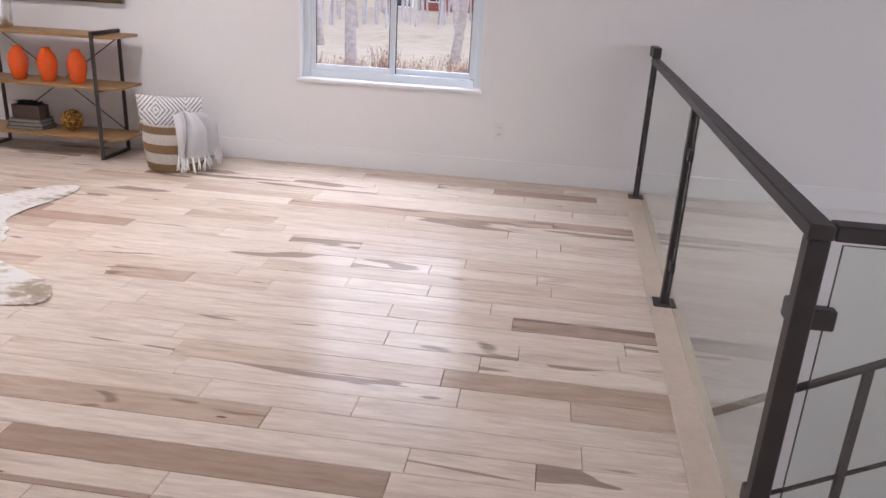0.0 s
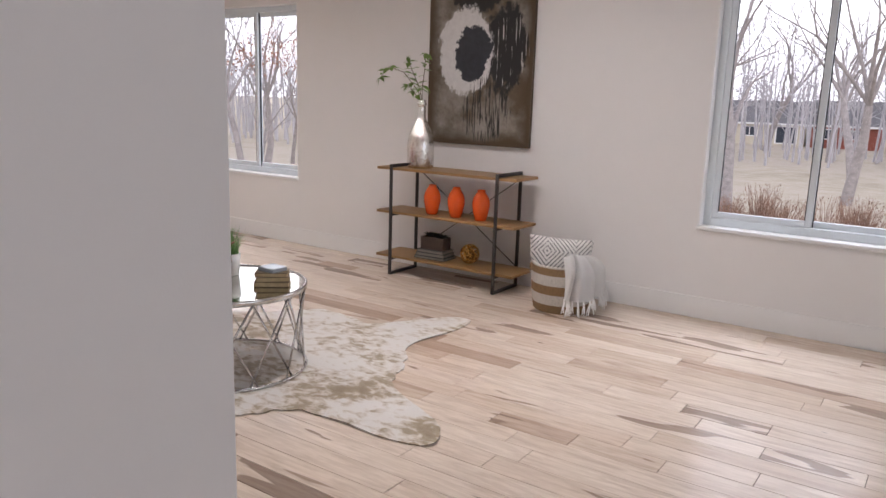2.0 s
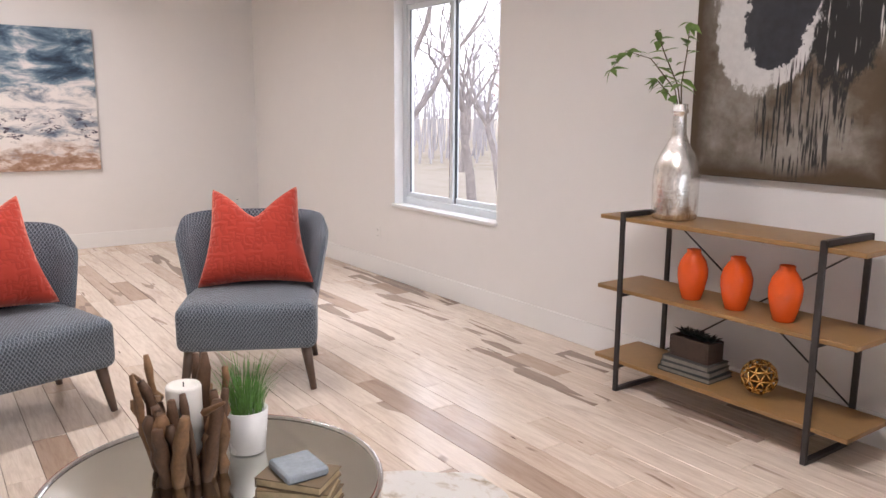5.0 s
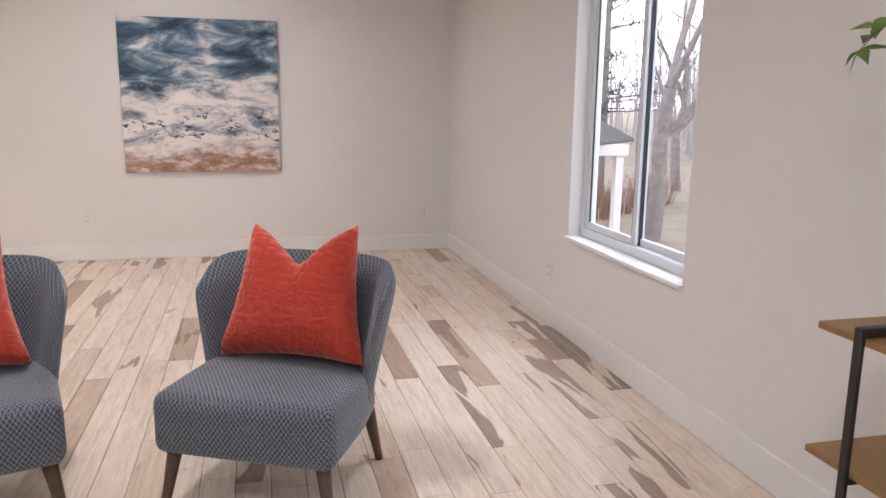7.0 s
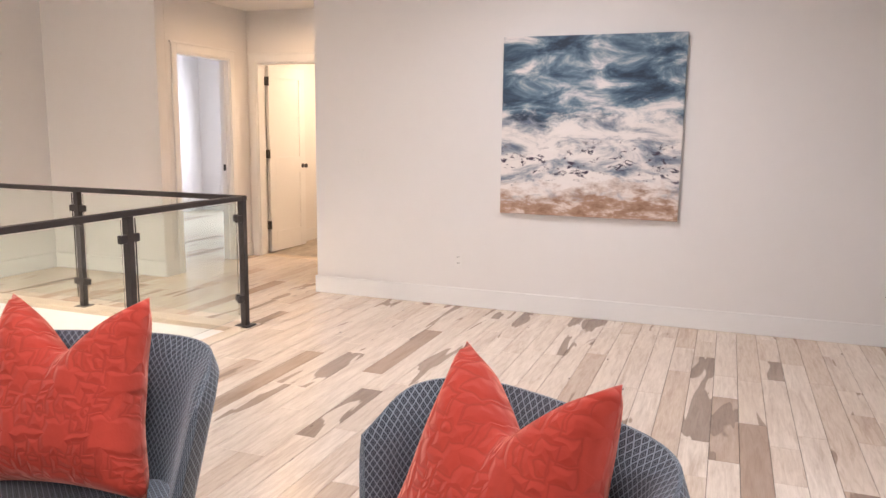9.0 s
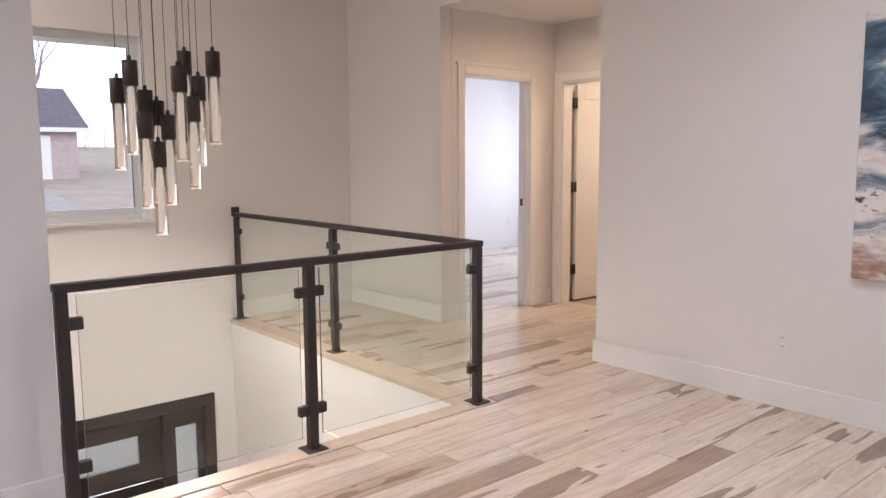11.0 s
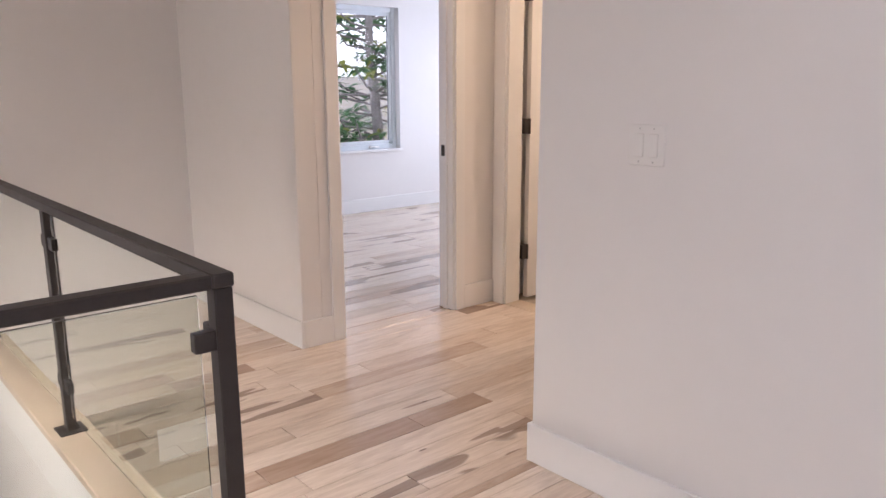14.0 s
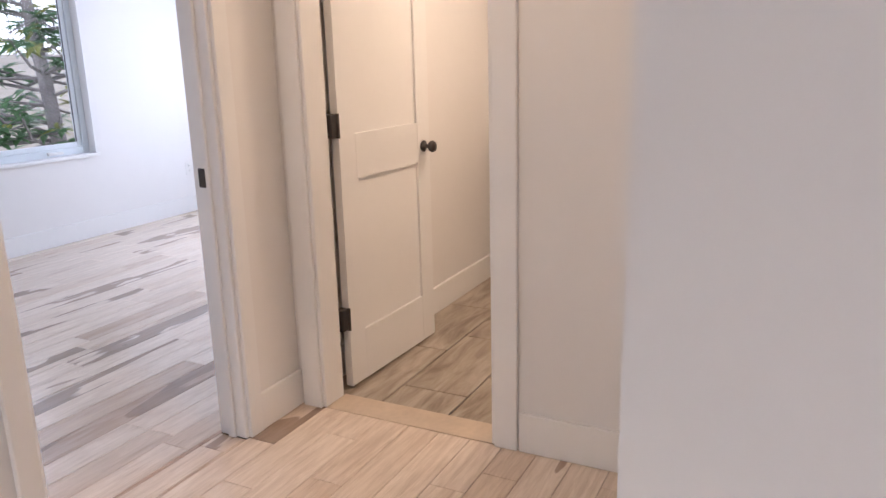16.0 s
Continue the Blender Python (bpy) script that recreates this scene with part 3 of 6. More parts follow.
LEG_WOOD = plain("walnut_leg", (0.105, 0.065, 0.043), 0.42, vary=0.2, scale=14, bump_scale=80)


def soft_box(bm, x0, y0, z0, x1, y1, z1, bev, puff=0.0, seg=4, cuts=6):
    """An upholstered block: rounded edges, a slightly crowned top."""
    nb = bmesh.new()
    box(nb, x0, y0, z0, x1, y1, z1, bev=bev, seg=seg)
    bmesh.ops.subdivide_edges(nb, edges=[e for e in nb.edges if e.calc_length() > bev * 1.6], cuts=cuts, use_grid_fill=True)
    cx, cy, hx, hy = (x0 + x1) / 2, (y0 + y1) / 2, (x1 - x0) / 2, (y1 - y0) / 2
    for v in nb.verts:
        f = max(0.0, 1 - ((v.co.x - cx) / hx) ** 2) * max(0.0, 1 - ((v.co.y - cy) / hy) ** 2)
        if v.co.z > (z0 + z1) / 2:
            v.co.z += puff * f
        fz = max(0.0, 1 - ((v.co.z - (z0 + z1) / 2) / ((z1 - z0) / 2)) ** 2)
        v.co.y += (-1 if v.co.y < cy else 1) * puff * 0.35 * fz * max(0.0, 1 - ((v.co.x - cx) / hx) ** 2) if abs(v.co.y - cy) > hy * 0.9 else 0
    me = bpy.data.meshes.new("tmp")
    nb.to_mesh(me)
    nb.free()
    bm.from_mesh(me)
    bpy.data.meshes.remove(me)
    return bm


def slipper_chair():
    """Front towards local -y."""
    ch = thing("slipper_chair", "armless chair in blue-black diamond weave with curved wing back", "chair", group="pair of slipper chairs")
    bm = bmesh.new()
    soft_box(bm, -0.325, -0.325, 0.205, 0.325, 0.24, 0.425, 0.045, 0.022)
    for v in bm.verts:                       # the seat narrows a little to the back
        if v.co.y > 0:
            v.co.x *= 1 - 0.10 * v.co.y / 0.24
    bm.normal_update()
    part("seat", uv_by(bm, box_rule), FABRIC, ch)
    bm = bmesh.new()
    NS, NH, th = 44, 12, 0.062
    grid = {}
    for i in range(NS + 1):
        s = i / NS * 2 - 1
        ang = s * radians(90)
        ex = 0.62
        px, py = math.copysign(abs(math.sin(ang)) ** ex, ang), abs(math.cos(ang)) ** ex
        for j in range(NH + 1):
            h = j / NH
            top = 0.800 - 0.030 * s * s - 0.085 * abs(s) ** 10
            z = 0.22 + (top - 0.22) * h
            flare = 0.76 + 0.27 * h
            lean = 0.085 * h ** 1.3
            reach = 0.275 - 0.10 * (1 - h) * abs(s)
            yy = -0.0 + lean + reach * py + 0.03 * (1 - h) * abs(s) ** 3
            for side, o in ((0, th / 2), (1, -th / 2)):
                # thinner, rounded towards the rim
                rim = min(1.0, (1 - h) / 0.10) ** 0.5 if h > 0.90 else 1.0
                rim *= min(1.0, (1 - abs(s)) / 0.06 + 0.12) ** 0.5
                q = o * max(rim, 0.12)
                grid[i, j, side] = bm.verts.new((0.358 * flare * px + q * px, yy + q * py, z))
    for side in (0, 1):
        for i in range(NS):
            for j in range(NH):
                q = [grid[i, j, side], grid[i + 1, j, side], grid[i + 1, j + 1, side], grid[i, j + 1, side]]
                bm.faces.new(q if side == 0 else q[::-1])
    for i in range(NS):
        bm.faces.new((grid[i, NH, 0], grid[i + 1, NH, 0], grid[i + 1, NH, 1], grid[i, NH, 1]))
        bm.faces.new((grid[i, 0, 1], grid[i + 1, 0, 1], grid[i + 1, 0, 0], grid[i, 0, 0]))
    for i in (0, NS):
        for j in range(NH):
            bm.faces.new((grid[i, j, 0], grid[i, j + 1, 0], grid[i, j + 1, 1], grid[i, j, 1]))
    bmesh.ops.recalc_face_normals(bm, faces=bm.faces)
    run = [0.0]
    for i in range(NS):
        run.append(run[-1] + (grid[i + 1, NH // 2, 1].co - grid[i, NH // 2, 1].co).length)
    plan = {vv: (run[i2] + 0.062 * sd2, vv.co.z + 0.0053 * sd2) for (i2, j2, sd2), vv in grid.items()}
    part("backrest", uv_by(bm, lambda f, vv: plan[vv]), FABRIC, ch)
    for sx in (-1, 1):
        for y, dy in ((-0.265, -0.030), (0.205, 0.030)):
            bm = tube(bmesh.new(), [(sx * 0.275 + sx * 0.028, y + dy, 0), (sx * 0.268, y, 0.215)], [0.015, 0.027], 12)
            part("leg", bm, LEG_WOOD, ch, "tapered dark wooden leg")
    return ch


chair_a = slipper_chair()
chair_a.matrix_world = pose(-5.42, 3.87, 0, 0, 0, 63.5)
chair_b = copy_thing(chair_a, pose(-5.47, 2.785, 0, 0, 0, 106))


def velvet(name, col, dark):
    m, t, b = material(name)
    c = coords(t)
    sp = node(t, "SeparateXYZ", {0: c}).outputs
    wob = noise_tex(t, c, 9.0, 2)
    lines = None
    for k, (size, sx, sz) in enumerate(((0.125, 0.0, 0.0), (0.155, 0.37, 0.2))):
        qx = maths(t, "ABSOLUTE", maths(t, "SUBTRACT", maths(t, "FRACT", maths(t, "ADD", maths(t, "DIVIDE", maths(t, "MULTIPLY_ADD", wob, 0.07, sp[0]), size), sx + 10)), 0.5))
        qz = maths(t, "ABSOLUTE", maths(t, "SUBTRACT", maths(t, "FRACT", maths(t, "ADD", maths(t, "DIVIDE", maths(t, "MULTIPLY_ADD", wob, -0.07, sp[2]), size), sz + 10)), 0.5))
        hi, lo = maths(t, "MAXIMUM", qx, qz), maths(t, "MINIMUM", qx, qz)
        cross = maths(t, "MINIMUM", maths(t, "MAXIMUM", maths(t, "SUBTRACT", hi, 0.40), maths(t, "SUBTRACT", lo, 0.14)), 1.0)
        ringd = maths(t, "SUBTRACT", maths(t, "SQRT", maths(t, "ADD", maths(t, "MULTIPLY", qx, qx), maths(t, "MULTIPLY", qz, qz))), 0.10)
        d = maths(t, "MINIMUM", maths(t, "ABSOLUTE", cross), maths(t, "ABSOLUTE", ringd)) if k == 0 else maths(t, "ABSOLUTE", cross)
        lines = d if lines is None else maths(t, "MINIMUM", lines, d)
    v = lines
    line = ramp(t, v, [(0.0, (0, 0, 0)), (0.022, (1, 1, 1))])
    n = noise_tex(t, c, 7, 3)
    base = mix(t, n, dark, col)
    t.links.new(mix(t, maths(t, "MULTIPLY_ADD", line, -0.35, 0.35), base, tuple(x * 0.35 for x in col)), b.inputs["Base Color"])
    b.inputs["Roughness"].default_value = 0.8
    b.inputs["Sheen Weight"].default_value = 0.9
    b.inputs["Sheen Roughness"].default_value = 0.4
    b.inputs["Sheen Tint"].default_value = (1.0, 0.45, 0.35, 1)
    b.inputs["Specular IOR Level"].default_value = 0.15
    soft = ramp(t, v, [(0.0, (0, 0, 0)), (0.12, (1, 1, 1))], "EASE")
    bump(t, b, maths(t, "MULTIPLY_ADD", noise_tex(t, c, 12, 4), 0.8, soft), 0.45, 0.010)
    return m


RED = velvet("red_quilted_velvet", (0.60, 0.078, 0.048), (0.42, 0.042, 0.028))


def pillow_mesh(bm, w, h, t, dip=0.0, n=26, seed=0, pinch=0.10):
    """A stuffed square pillow in the x-z plane, its lower edge at z = 0; dip: the chop in its upper edge."""
    rows = {}
    for side in (1, -1):
        for i in range(n + 1):
            for j in range(n + 1):
                if side == -1 and (i in (0, n) or j in (0, n)):
                    rows[i, j, side] = rows[i, j, 1]
                    continue
                u, v = i / n * 2 - 1, j / n * 2 - 1
                x = w / 2 * u * (1 - pinch * (1 - v * v)) * (1 - (0.26 * (v + 1) / 2 if dip else 0))
                z = h / 2 * v * (1 - pinch * (1 - u * u))
                if dip and v > -0.6:
                    k = (v + 0.6) / 1.6
                    z -= dip * math.exp(-(abs(u) / 0.50) ** 1.7) * k ** 1.6
                    z += dip * 0.12 * abs(u) ** 3 * k
                th = t / 2 * ((1 - u ** 4) * (1 - v ** 4)) ** 0.52
                x, z = x * (1 - 0.045 * (u * v) ** 6), z * (1 - 0.045 * (u * v) ** 6)
                if dip:
                    th *= 1 + 0.25 * (1 - v) / 2 - 0.28 * math.exp(-(u / 0.25) ** 2) * max(0, v)
                wob = noise.noise(Vector((x * 7 + seed, z * 7, side * 3))) * 0.010 * min(1, th / (t * 0.2))
                rows[i, j, side] = bm.verts.new((x, side * -(th + wob), z + h / 2))
    for side in (1, -1):
        for i in range(n):
            for j in range(n):
                q = [rows[i, j, side], rows[i + 1, j, side], rows[i + 1, j + 1, side], rows[i, j + 1, side]]
                bm.faces.new(q if side == 1 else q[::-1])
    return bm


for m, sd in ((pose(-5.42, 3.87, 0, 0, 0, 63.5) @ pose(0.015, 0.052, 0.432, -22, -2, -3), 1), (pose(-5.47, 2.785, 0, 0, 0, 106) @ pose(-0.038, 0.070, 0.436, -22, -2, -8), 5)):
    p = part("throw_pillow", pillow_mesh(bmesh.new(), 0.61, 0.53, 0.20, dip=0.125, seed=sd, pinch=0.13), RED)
    p.matrix_world = m
    tagged(p, "red quilted velvet pillow chopped at the top, on a chair", "pillow", group="red pillows")

# ---------------------------------------------------------------- sofa
def linen(name, col, weave=900):
    m, t, b = material(name)
    c = coords(t)
    n = noise_tex(t, c, 5, 4)
    w = noise_tex(t, c, weave, 2)
    lo, hi = tuple(x * 0.88 for x in col), tuple(min(1, x * 1.06) for x in col)
    t.links.new(mix(t, maths(t, "MULTIPLY_ADD", w, 0.4, maths(t, "MULTIPLY", n, 0.6)), lo, hi), b.inputs["Base Color"])
    b.inputs["Roughness"].default_value = 0.9
    b.inputs["Sheen Weight"].default_value = 0.3
    b.inputs["Specular IOR Level"].default_value = 0.2
    bump(t, b, maths(t, "MULTIPLY_ADD", w, 0.3, n), 0.2, 0.004)
    return m


SOFA = linen("beige_sofa_fabric", (0.54, 0.475, 0.41))
PIPING = linen("sofa_piping", (0.34, 0.29, 0.245))


def piping(parent, x0, y0, x1, y1, z, r=0.05, rad=0.006):
    """A welt round a cushion's rim at height z."""
    pts = []
    for cx, cy, a0 in ((x1 - r, y1 - r, 0), (x0 + r, y1 - r, 90), (x0 + r, y0 + r, 180), (x1 - r, y0 + r, 270)):
        for k in range(6):
            a = radians(a0 + k * 18)
            pts.append((cx + r * math.cos(a), cy + r * math.sin(a), z))
    pts.append(pts[0])
    part("piping", tube(bmesh.new(), pts, rad, 6), PIPING, parent)


sofa = thing("sofa", "beige fabric sofa with loose seat cushions and piping", "sofa")
part("base", soft_box(bmesh.new(), -4.615, 1.52, 0.06, -2.975, 2.40, 0.24, 0.02, 0.0, 2, 2), SOFA, sofa)
for a, b, ear in ((-3.80, -3.12, 1), (-4.47, -3.80, -1)):
    bm = soft_box(bmesh.new(), a + 0.010, 1.72, 0.245, b - 0.010, 2.43, 0.395, 0.040, 0.040)
    ex = (b - 0.06, -2.955) if ear > 0 else (-4.635, a + 0.06)
    soft_box(bm, ex[0], 2.225, 0.246, ex[1], 2.43, 0.405, 0.040, 0.012)
    c = part("seat_cushion", bm, SOFA, sofa)
    x0, x1 = (a + 0.010, -2.955) if ear > 0 else (-4.635, b - 0.010)
    piping(c, x0, 1.72, x1 if ear < 0 else b - 0.010, 2.43, 0.373)
    xi, xo = (b - 0.01, -2.953) if ear > 0 else (a + 0.01, -4.637)
    part("piping", tube(bmesh.new(), [(xi, 2.432, 0.389), (xo - ear * 0.04, 2.432, 0.389), (xo - ear * 0.012, 2.420, 0.389), (xo, 2.392, 0.389), (xo, 2.225, 0.389)], 0.006, 6), PIPING, c)
    part("back_cushion", soft_box(bmesh.new(), a + 0.01, 1.58, 0.40, b - 0.01, 1.80, 0.80, 0.06, 0.02), SOFA, sofa)
part("backrest", soft_box(bmesh.new(), -4.635, 1.42, 0.06, -2.955, 1.58, 0.73, 0.05, 0.0, 3, 3), SOFA, sofa)
for a, b in ((-3.115, -2.955), (-4.635, -4.475)):
    arm = part("arm", soft_box(bmesh.new(), a, 1.42, 0.06, b, 2.215, 0.515, 0.055, 0.012, 4, 4), SOFA, sofa)
    part("piping", tube(bmesh.new(), [(a + 0.012, 2.205, 0.08), (a + 0.012, 2.205, 0.450), (a + 0.03, 2.205, 0.495), (a + 0.06, 2.205, 0.513), (b - 0.06, 2.205, 0.513), (b - 0.03, 2.205, 0.495), (b - 0.012, 2.205, 0.450), (b - 0.012, 2.205, 0.08)], 0.0055, 6), PIPING, arm)
for x in (-4.55, -3.02):
    for y in (1.50, 2.34):
        part("foot", tube(bmesh.new(), [(x, y, 0), (x, y, 0.065)], [0.018, 0.025], 10), LEG_WOOD, sofa)


sofa.matrix_world = pose(-0.06, -0.095, 0)


def pattern_mat():
    m, t, b = material("black_white_pattern_cotton")
    br = node(t, "TexChecker", {"Vector": node(t, "Mapping", {"Vector": node(t, "TexCoord").outputs["Object"], "Rotation": (0, 0.78, 0)}).outputs[0], "Scale": 26.0, "Color1": (0.03, 0.03, 0.06, 1), "Color2": (0.75, 0.73, 0.70, 1)}).outputs[0]
    n = noise_tex(t, coords(t), 500, 2)
    t.links.new(mix(t, 0.25, br, ramp(t, n, [(0.3, (0.5, 0.5, 0.5)), (0.7, (1, 1, 1))]), "MULTIPLY"), b.inputs["Base Color"])
    b.inputs["Roughness"].default_value = 0.9
    bump(t, b, n, 0.2, 0.002)
    return m


p = part("throw_pillow", pillow_mesh(bmesh.new(), 0.46, 0.46, 0.15, seed=8), pattern_mat())
p.matrix_world = pose(-3.44, 1.835, 0.418, -24, 0, 158)
tagged(p, "white pillow with black pattern lying on the sofa", "pillow")
p = part("throw_pillow", pillow_mesh(bmesh.new(), 0.50, 0.48, 0.17, seed=12), SOFA)
p.matrix_world = pose(-3.86, 1.855, 0.418, -22, 0, 172)
tagged(p, "plain beige pillow on the sofa", "pillow")

# ---------------------------------------------------------------- coffee table
CHROME = plain("chrome", (0.62, 0.61, 0.60), 0.14, metal=1.0, vary=0.05, scale=30)
MIRROR = plain("mirror_top", (0.70, 0.71, 0.67), 0.08, metal=1.0, vary=0.01, scale=2)
TC, TR, TH = (-3.505, 3.04), 0.398, 0.44
table = thing("coffee_table", "round chrome coffee table with mirrored top and crossed wire base", "table", m=pose(TC[0], TC[1], 0.012))
part("tabletop", lathe(bmesh.new(), [(TR - 0.012, TH - 0.012), (TR - 0.010, TH - 0.006), (0.0001, TH - 0.006)], 64), MIRROR, table, "mirrored glass top", smooth=False)
part("rim", lathe(bmesh.new(), [(TR - 0.014, TH - 0.026), (TR, TH - 0.026), (TR + 0.002, TH - 0.004), (TR - 0.002, TH), (TR - 0.012, TH - 0.001), (TR - 0.014, TH - 0.026)], 64), CHROME, table)
ring = [(TR * math.cos(a * math.pi / 32) * 0.985, TR * math.sin(a * math.pi / 32) * 0.985, 0.008) for a in range(65)]
part("base_ring", tube(bmesh.new(), ring, 0.008, 8), CHROME, table)
for k in range(12):
    for sgn in (-1, 1):
        a = radians(k * 30 + 8)
        c = a + sgn * radians(33)
        r = TR * 0.975
        part("wire_rod", tube(bmesh.new(), [(r * math.cos(a), r * math.sin(a), TH - 0.025), (r * math.cos(c), r * math.sin(c), 0.012)], 0.0052, 6), CHROME, table)

# driftwood candle holder
DRIFT = plain("driftwood", (0.20, 0.105, 0.046), 0.6, vary=0.45, scale=14, bump_scale=70, bump_strength=0.5)
TZ = TH + 0.012 - 0.005
DRIFTS = [DRIFT, plain("driftwood_pale", (0.26, 0.15, 0.075), 0.7, vary=0.4, scale=18, bump_scale=80, bump_strength=0.5), plain("driftwood_dark", (0.10, 0.050, 0.024), 0.65, vary=0.4, scale=16, bump_scale=80, bump_strength=0.5)]
hold = thing("candle_holder", "driftwood candle holder with a white pillar candle", "candle holder", m=pose(-3.60, 3.003, TZ))
rd = random.Random(4)
for k in range(46):
    a = k * 2 * math.pi / 46 * 2 + rd.uniform(-0.1, 0.1)
    r0 = (0.058 if k < 23 else 0.080) + rd.uniform(-0.006, 0.008)
    hgt = rd.uniform(0.10, 0.165) if k % 4 else rd.uniform(0.165, 0.225)
    lean = rd.uniform(0.0, 0.045)
    tw = rd.uniform(-0.30, 0.30)
    z0 = rd.choice((0.0, 0.0, 0.0, 0.03, 0.07))
    rad = rd.uniform(0.008, 0.018)
    pts, rads = [], []
    for q in range(7):
        f = q / 6
        rr = r0 + lean * f + rd.uniform(-0.005, 0.005)
        pts.append((rr * math.cos(a + tw * f), rr * math.sin(a + tw * f), z0 + hgt * f))
        rads.append(rad * rd.uniform(0.75, 1.25) * (0.7 if q == 6 else 1))
    part("stick", tube(bmesh.new(), pts, rads, rd.choice((4, 5, 5))), rd.choice(DRIFTS), hold)
for a, L in ((3.6, 0.10), (0.3, 0.08), (2.4, 0.07)):
    part("twig", tube(bmesh.new(), [(0.08 * math.cos(a), 0.08 * math.sin(a), 0.17), ((0.08 + L) * math.cos(a), (0.08 + L) * math.sin(a), 0.215)], [0.010, 0.004], 6), DRIFT, hold)
part("saucer", lathe(bmesh.new(), [(0.055, 0.0), (0.055, 0.05), (0.0001, 0.05)], 18), DRIFT, hold)
candle = part("candle", lathe(bmesh.new(), [(0.042, 0.05), (0.042, 0.215), (0.039, 0.222), (0.030, 0.218), (0.0001, 0.215)], 28), plain("candle_wax", (0.82, 0.79, 0.72), 0.45, vary=0.03), hold, "white pillar candle")
part("wick", tube(bmesh.new(), [(0, 0, 0.214), (0.002, 0, 0.228)], 0.0015, 5), BLACK, candle)

# grass in a white pot
GREEN = plain("grass_green", (0.12, 0.27, 0.055), 0.5, vary=0.5, scale=40)
CERAMIC = plain("white_ceramic", (0.80, 0.79, 0.77), 0.25, vary=0.02)
pot = thing("potted_grass", "small green grass plant in a white ceramic pot", "plant", m=pose(-3.625, 3.165, TZ))
part("pot", lathe(bmesh.new(), [(0.038, 0.0), (0.046, 0.004), (0.056, 0.115), (0.052, 0.117), (0.048, 0.108), (0.0001, 0.106)], 28), CERAMIC, pot)
bm = bmesh.new()
for k in range(240):
    a, r = rd.uniform(0, 6.283), 0.045 * math.sqrt(rd.random())
    h, out = rd.uniform(0.06, 0.15), rd.uniform(0.0, 0.075)
    x, y = r * math.cos(a), r * math.sin(a)
    b2 = a + rd.uniform(-0.6, 0.6)
    sx, sy = -math.sin(b2) * 0.0022, math.cos(b2) * 0.0022
    prev = None
    for q in range(4):
        f = q / 3
        px, py, pz = x + out * f * f * math.cos(b2), y + out * f * f * math.sin(b2), 0.105 + h * f
        w = 1 - 0.85 * f
        cur = (bm.verts.new((px - sx * w, py - sy * w, pz)), bm.verts.new((px + sx * w, py + sy * w, pz)))
        if prev:
            bm.faces.new((prev[0], prev[1], cur[1], cur[0]))
        prev = cur
part("grass", bm, GREEN, pot)

# small old books with a glass slab
PAPER = plain("old_paper", (0.50, 0.40, 0.24), 0.8, vary=0.2, scale=60)
def book(name, label, w, d, h, col, m, pages=PAPER, group=""):
    b = thing(name, label, "book", m=m, group=group)
    mat = plain(name + "_cover", col, 0.55, vary=0.2, scale=25)
    bm = bmesh.new()
    box(bm, -w / 2, -d / 2, 0, w / 2, d / 2, 0.003)
    box(bm, -w / 2, -d / 2, h - 0.003, w / 2, d / 2, h)
    box(bm, -w / 2, -d / 2, 0.003, -w / 2 + 0.003, d / 2, h - 0.003)
    part("cover", bm, mat, b)
    part("page_block", B(-w / 2 + 0.003, -d / 2 + 0.003, 0.003, w / 2 - 0.004, d / 2 - 0.003, h - 0.003), pages, b)
    return b


bz = TZ
for k, (w, d, h, col, rz) in enumerate(((0.17, 0.115, 0.026, (0.12, 0.08, 0.04), 40), (0.165, 0.11, 0.024, (0.20, 0.14, 0.07), 48), (0.16, 0.11, 0.022, (0.16, 0.115, 0.065), 38))):
    book("book", "small old book with yellowed pages on the coffee table", w, d, h, col, pose(-3.305, 3.165, bz, 0, 0, rz), group="old books on the coffee table")
    bz += h
tagged(part("trinket_box", B(-3.305 - 0.055, 3.165 - 0.05, bz, -3.305 + 0.055, 3.165 + 0.05, bz + 0.022, bev=0.005), plain("grey_glass_box", (0.30, 0.34, 0.37), 0.2, vary=0.2)), "flat grey box on top of the books", "box")

# ---------------------------------------------------------------- cowhide
def hide_material():
    m, t, b = material("cowhide")
    c = coords(t)
    big = noise_tex(t, c, 2.3, 3, 0.5)
    mid = noise_tex(t, coords(t, (1.0, 1.5, 1)), 13.0, 4, 0.6, 0.5)
    f = maths(t, "MULTIPLY_ADD", big, 0.55, maths(t, "MULTIPLY", mid, 0.55))
    hair = noise_tex(t, coords(t, (40, 160, 1)), 6, 2)
    col = ramp(t, f, [(0.52, (0.74, 0.71, 0.66)), (0.575, (0.62, 0.555, 0.47)), (0.63, (0.37, 0.295, 0.19)), (0.75, (0.28, 0.21, 0.125))])
    col = mix(t, 0.35, col, ramp(t, hair, [(0.3, (0.75, 0.75, 0.75)), (0.6, (1, 1, 1))]), "MULTIPLY")
    t.links.new(col, b.inputs["Base Color"])
    b.inputs["Roughness"].default_value = 0.75
    b.inputs["Sheen Weight"].default_value = 0.3
    bump(t, b, hair, 0.25, 0.003)
    return m


HIDE_LOBES = ((71, 0.62, 11), (-14, 0.62, 12), (118, 0.20, 22), (200, 0.50, 20), (-75, 0.15, 25), (232, 0.32, 14), (160, 0.25, 16))
HC = (-3.44, 3.30)


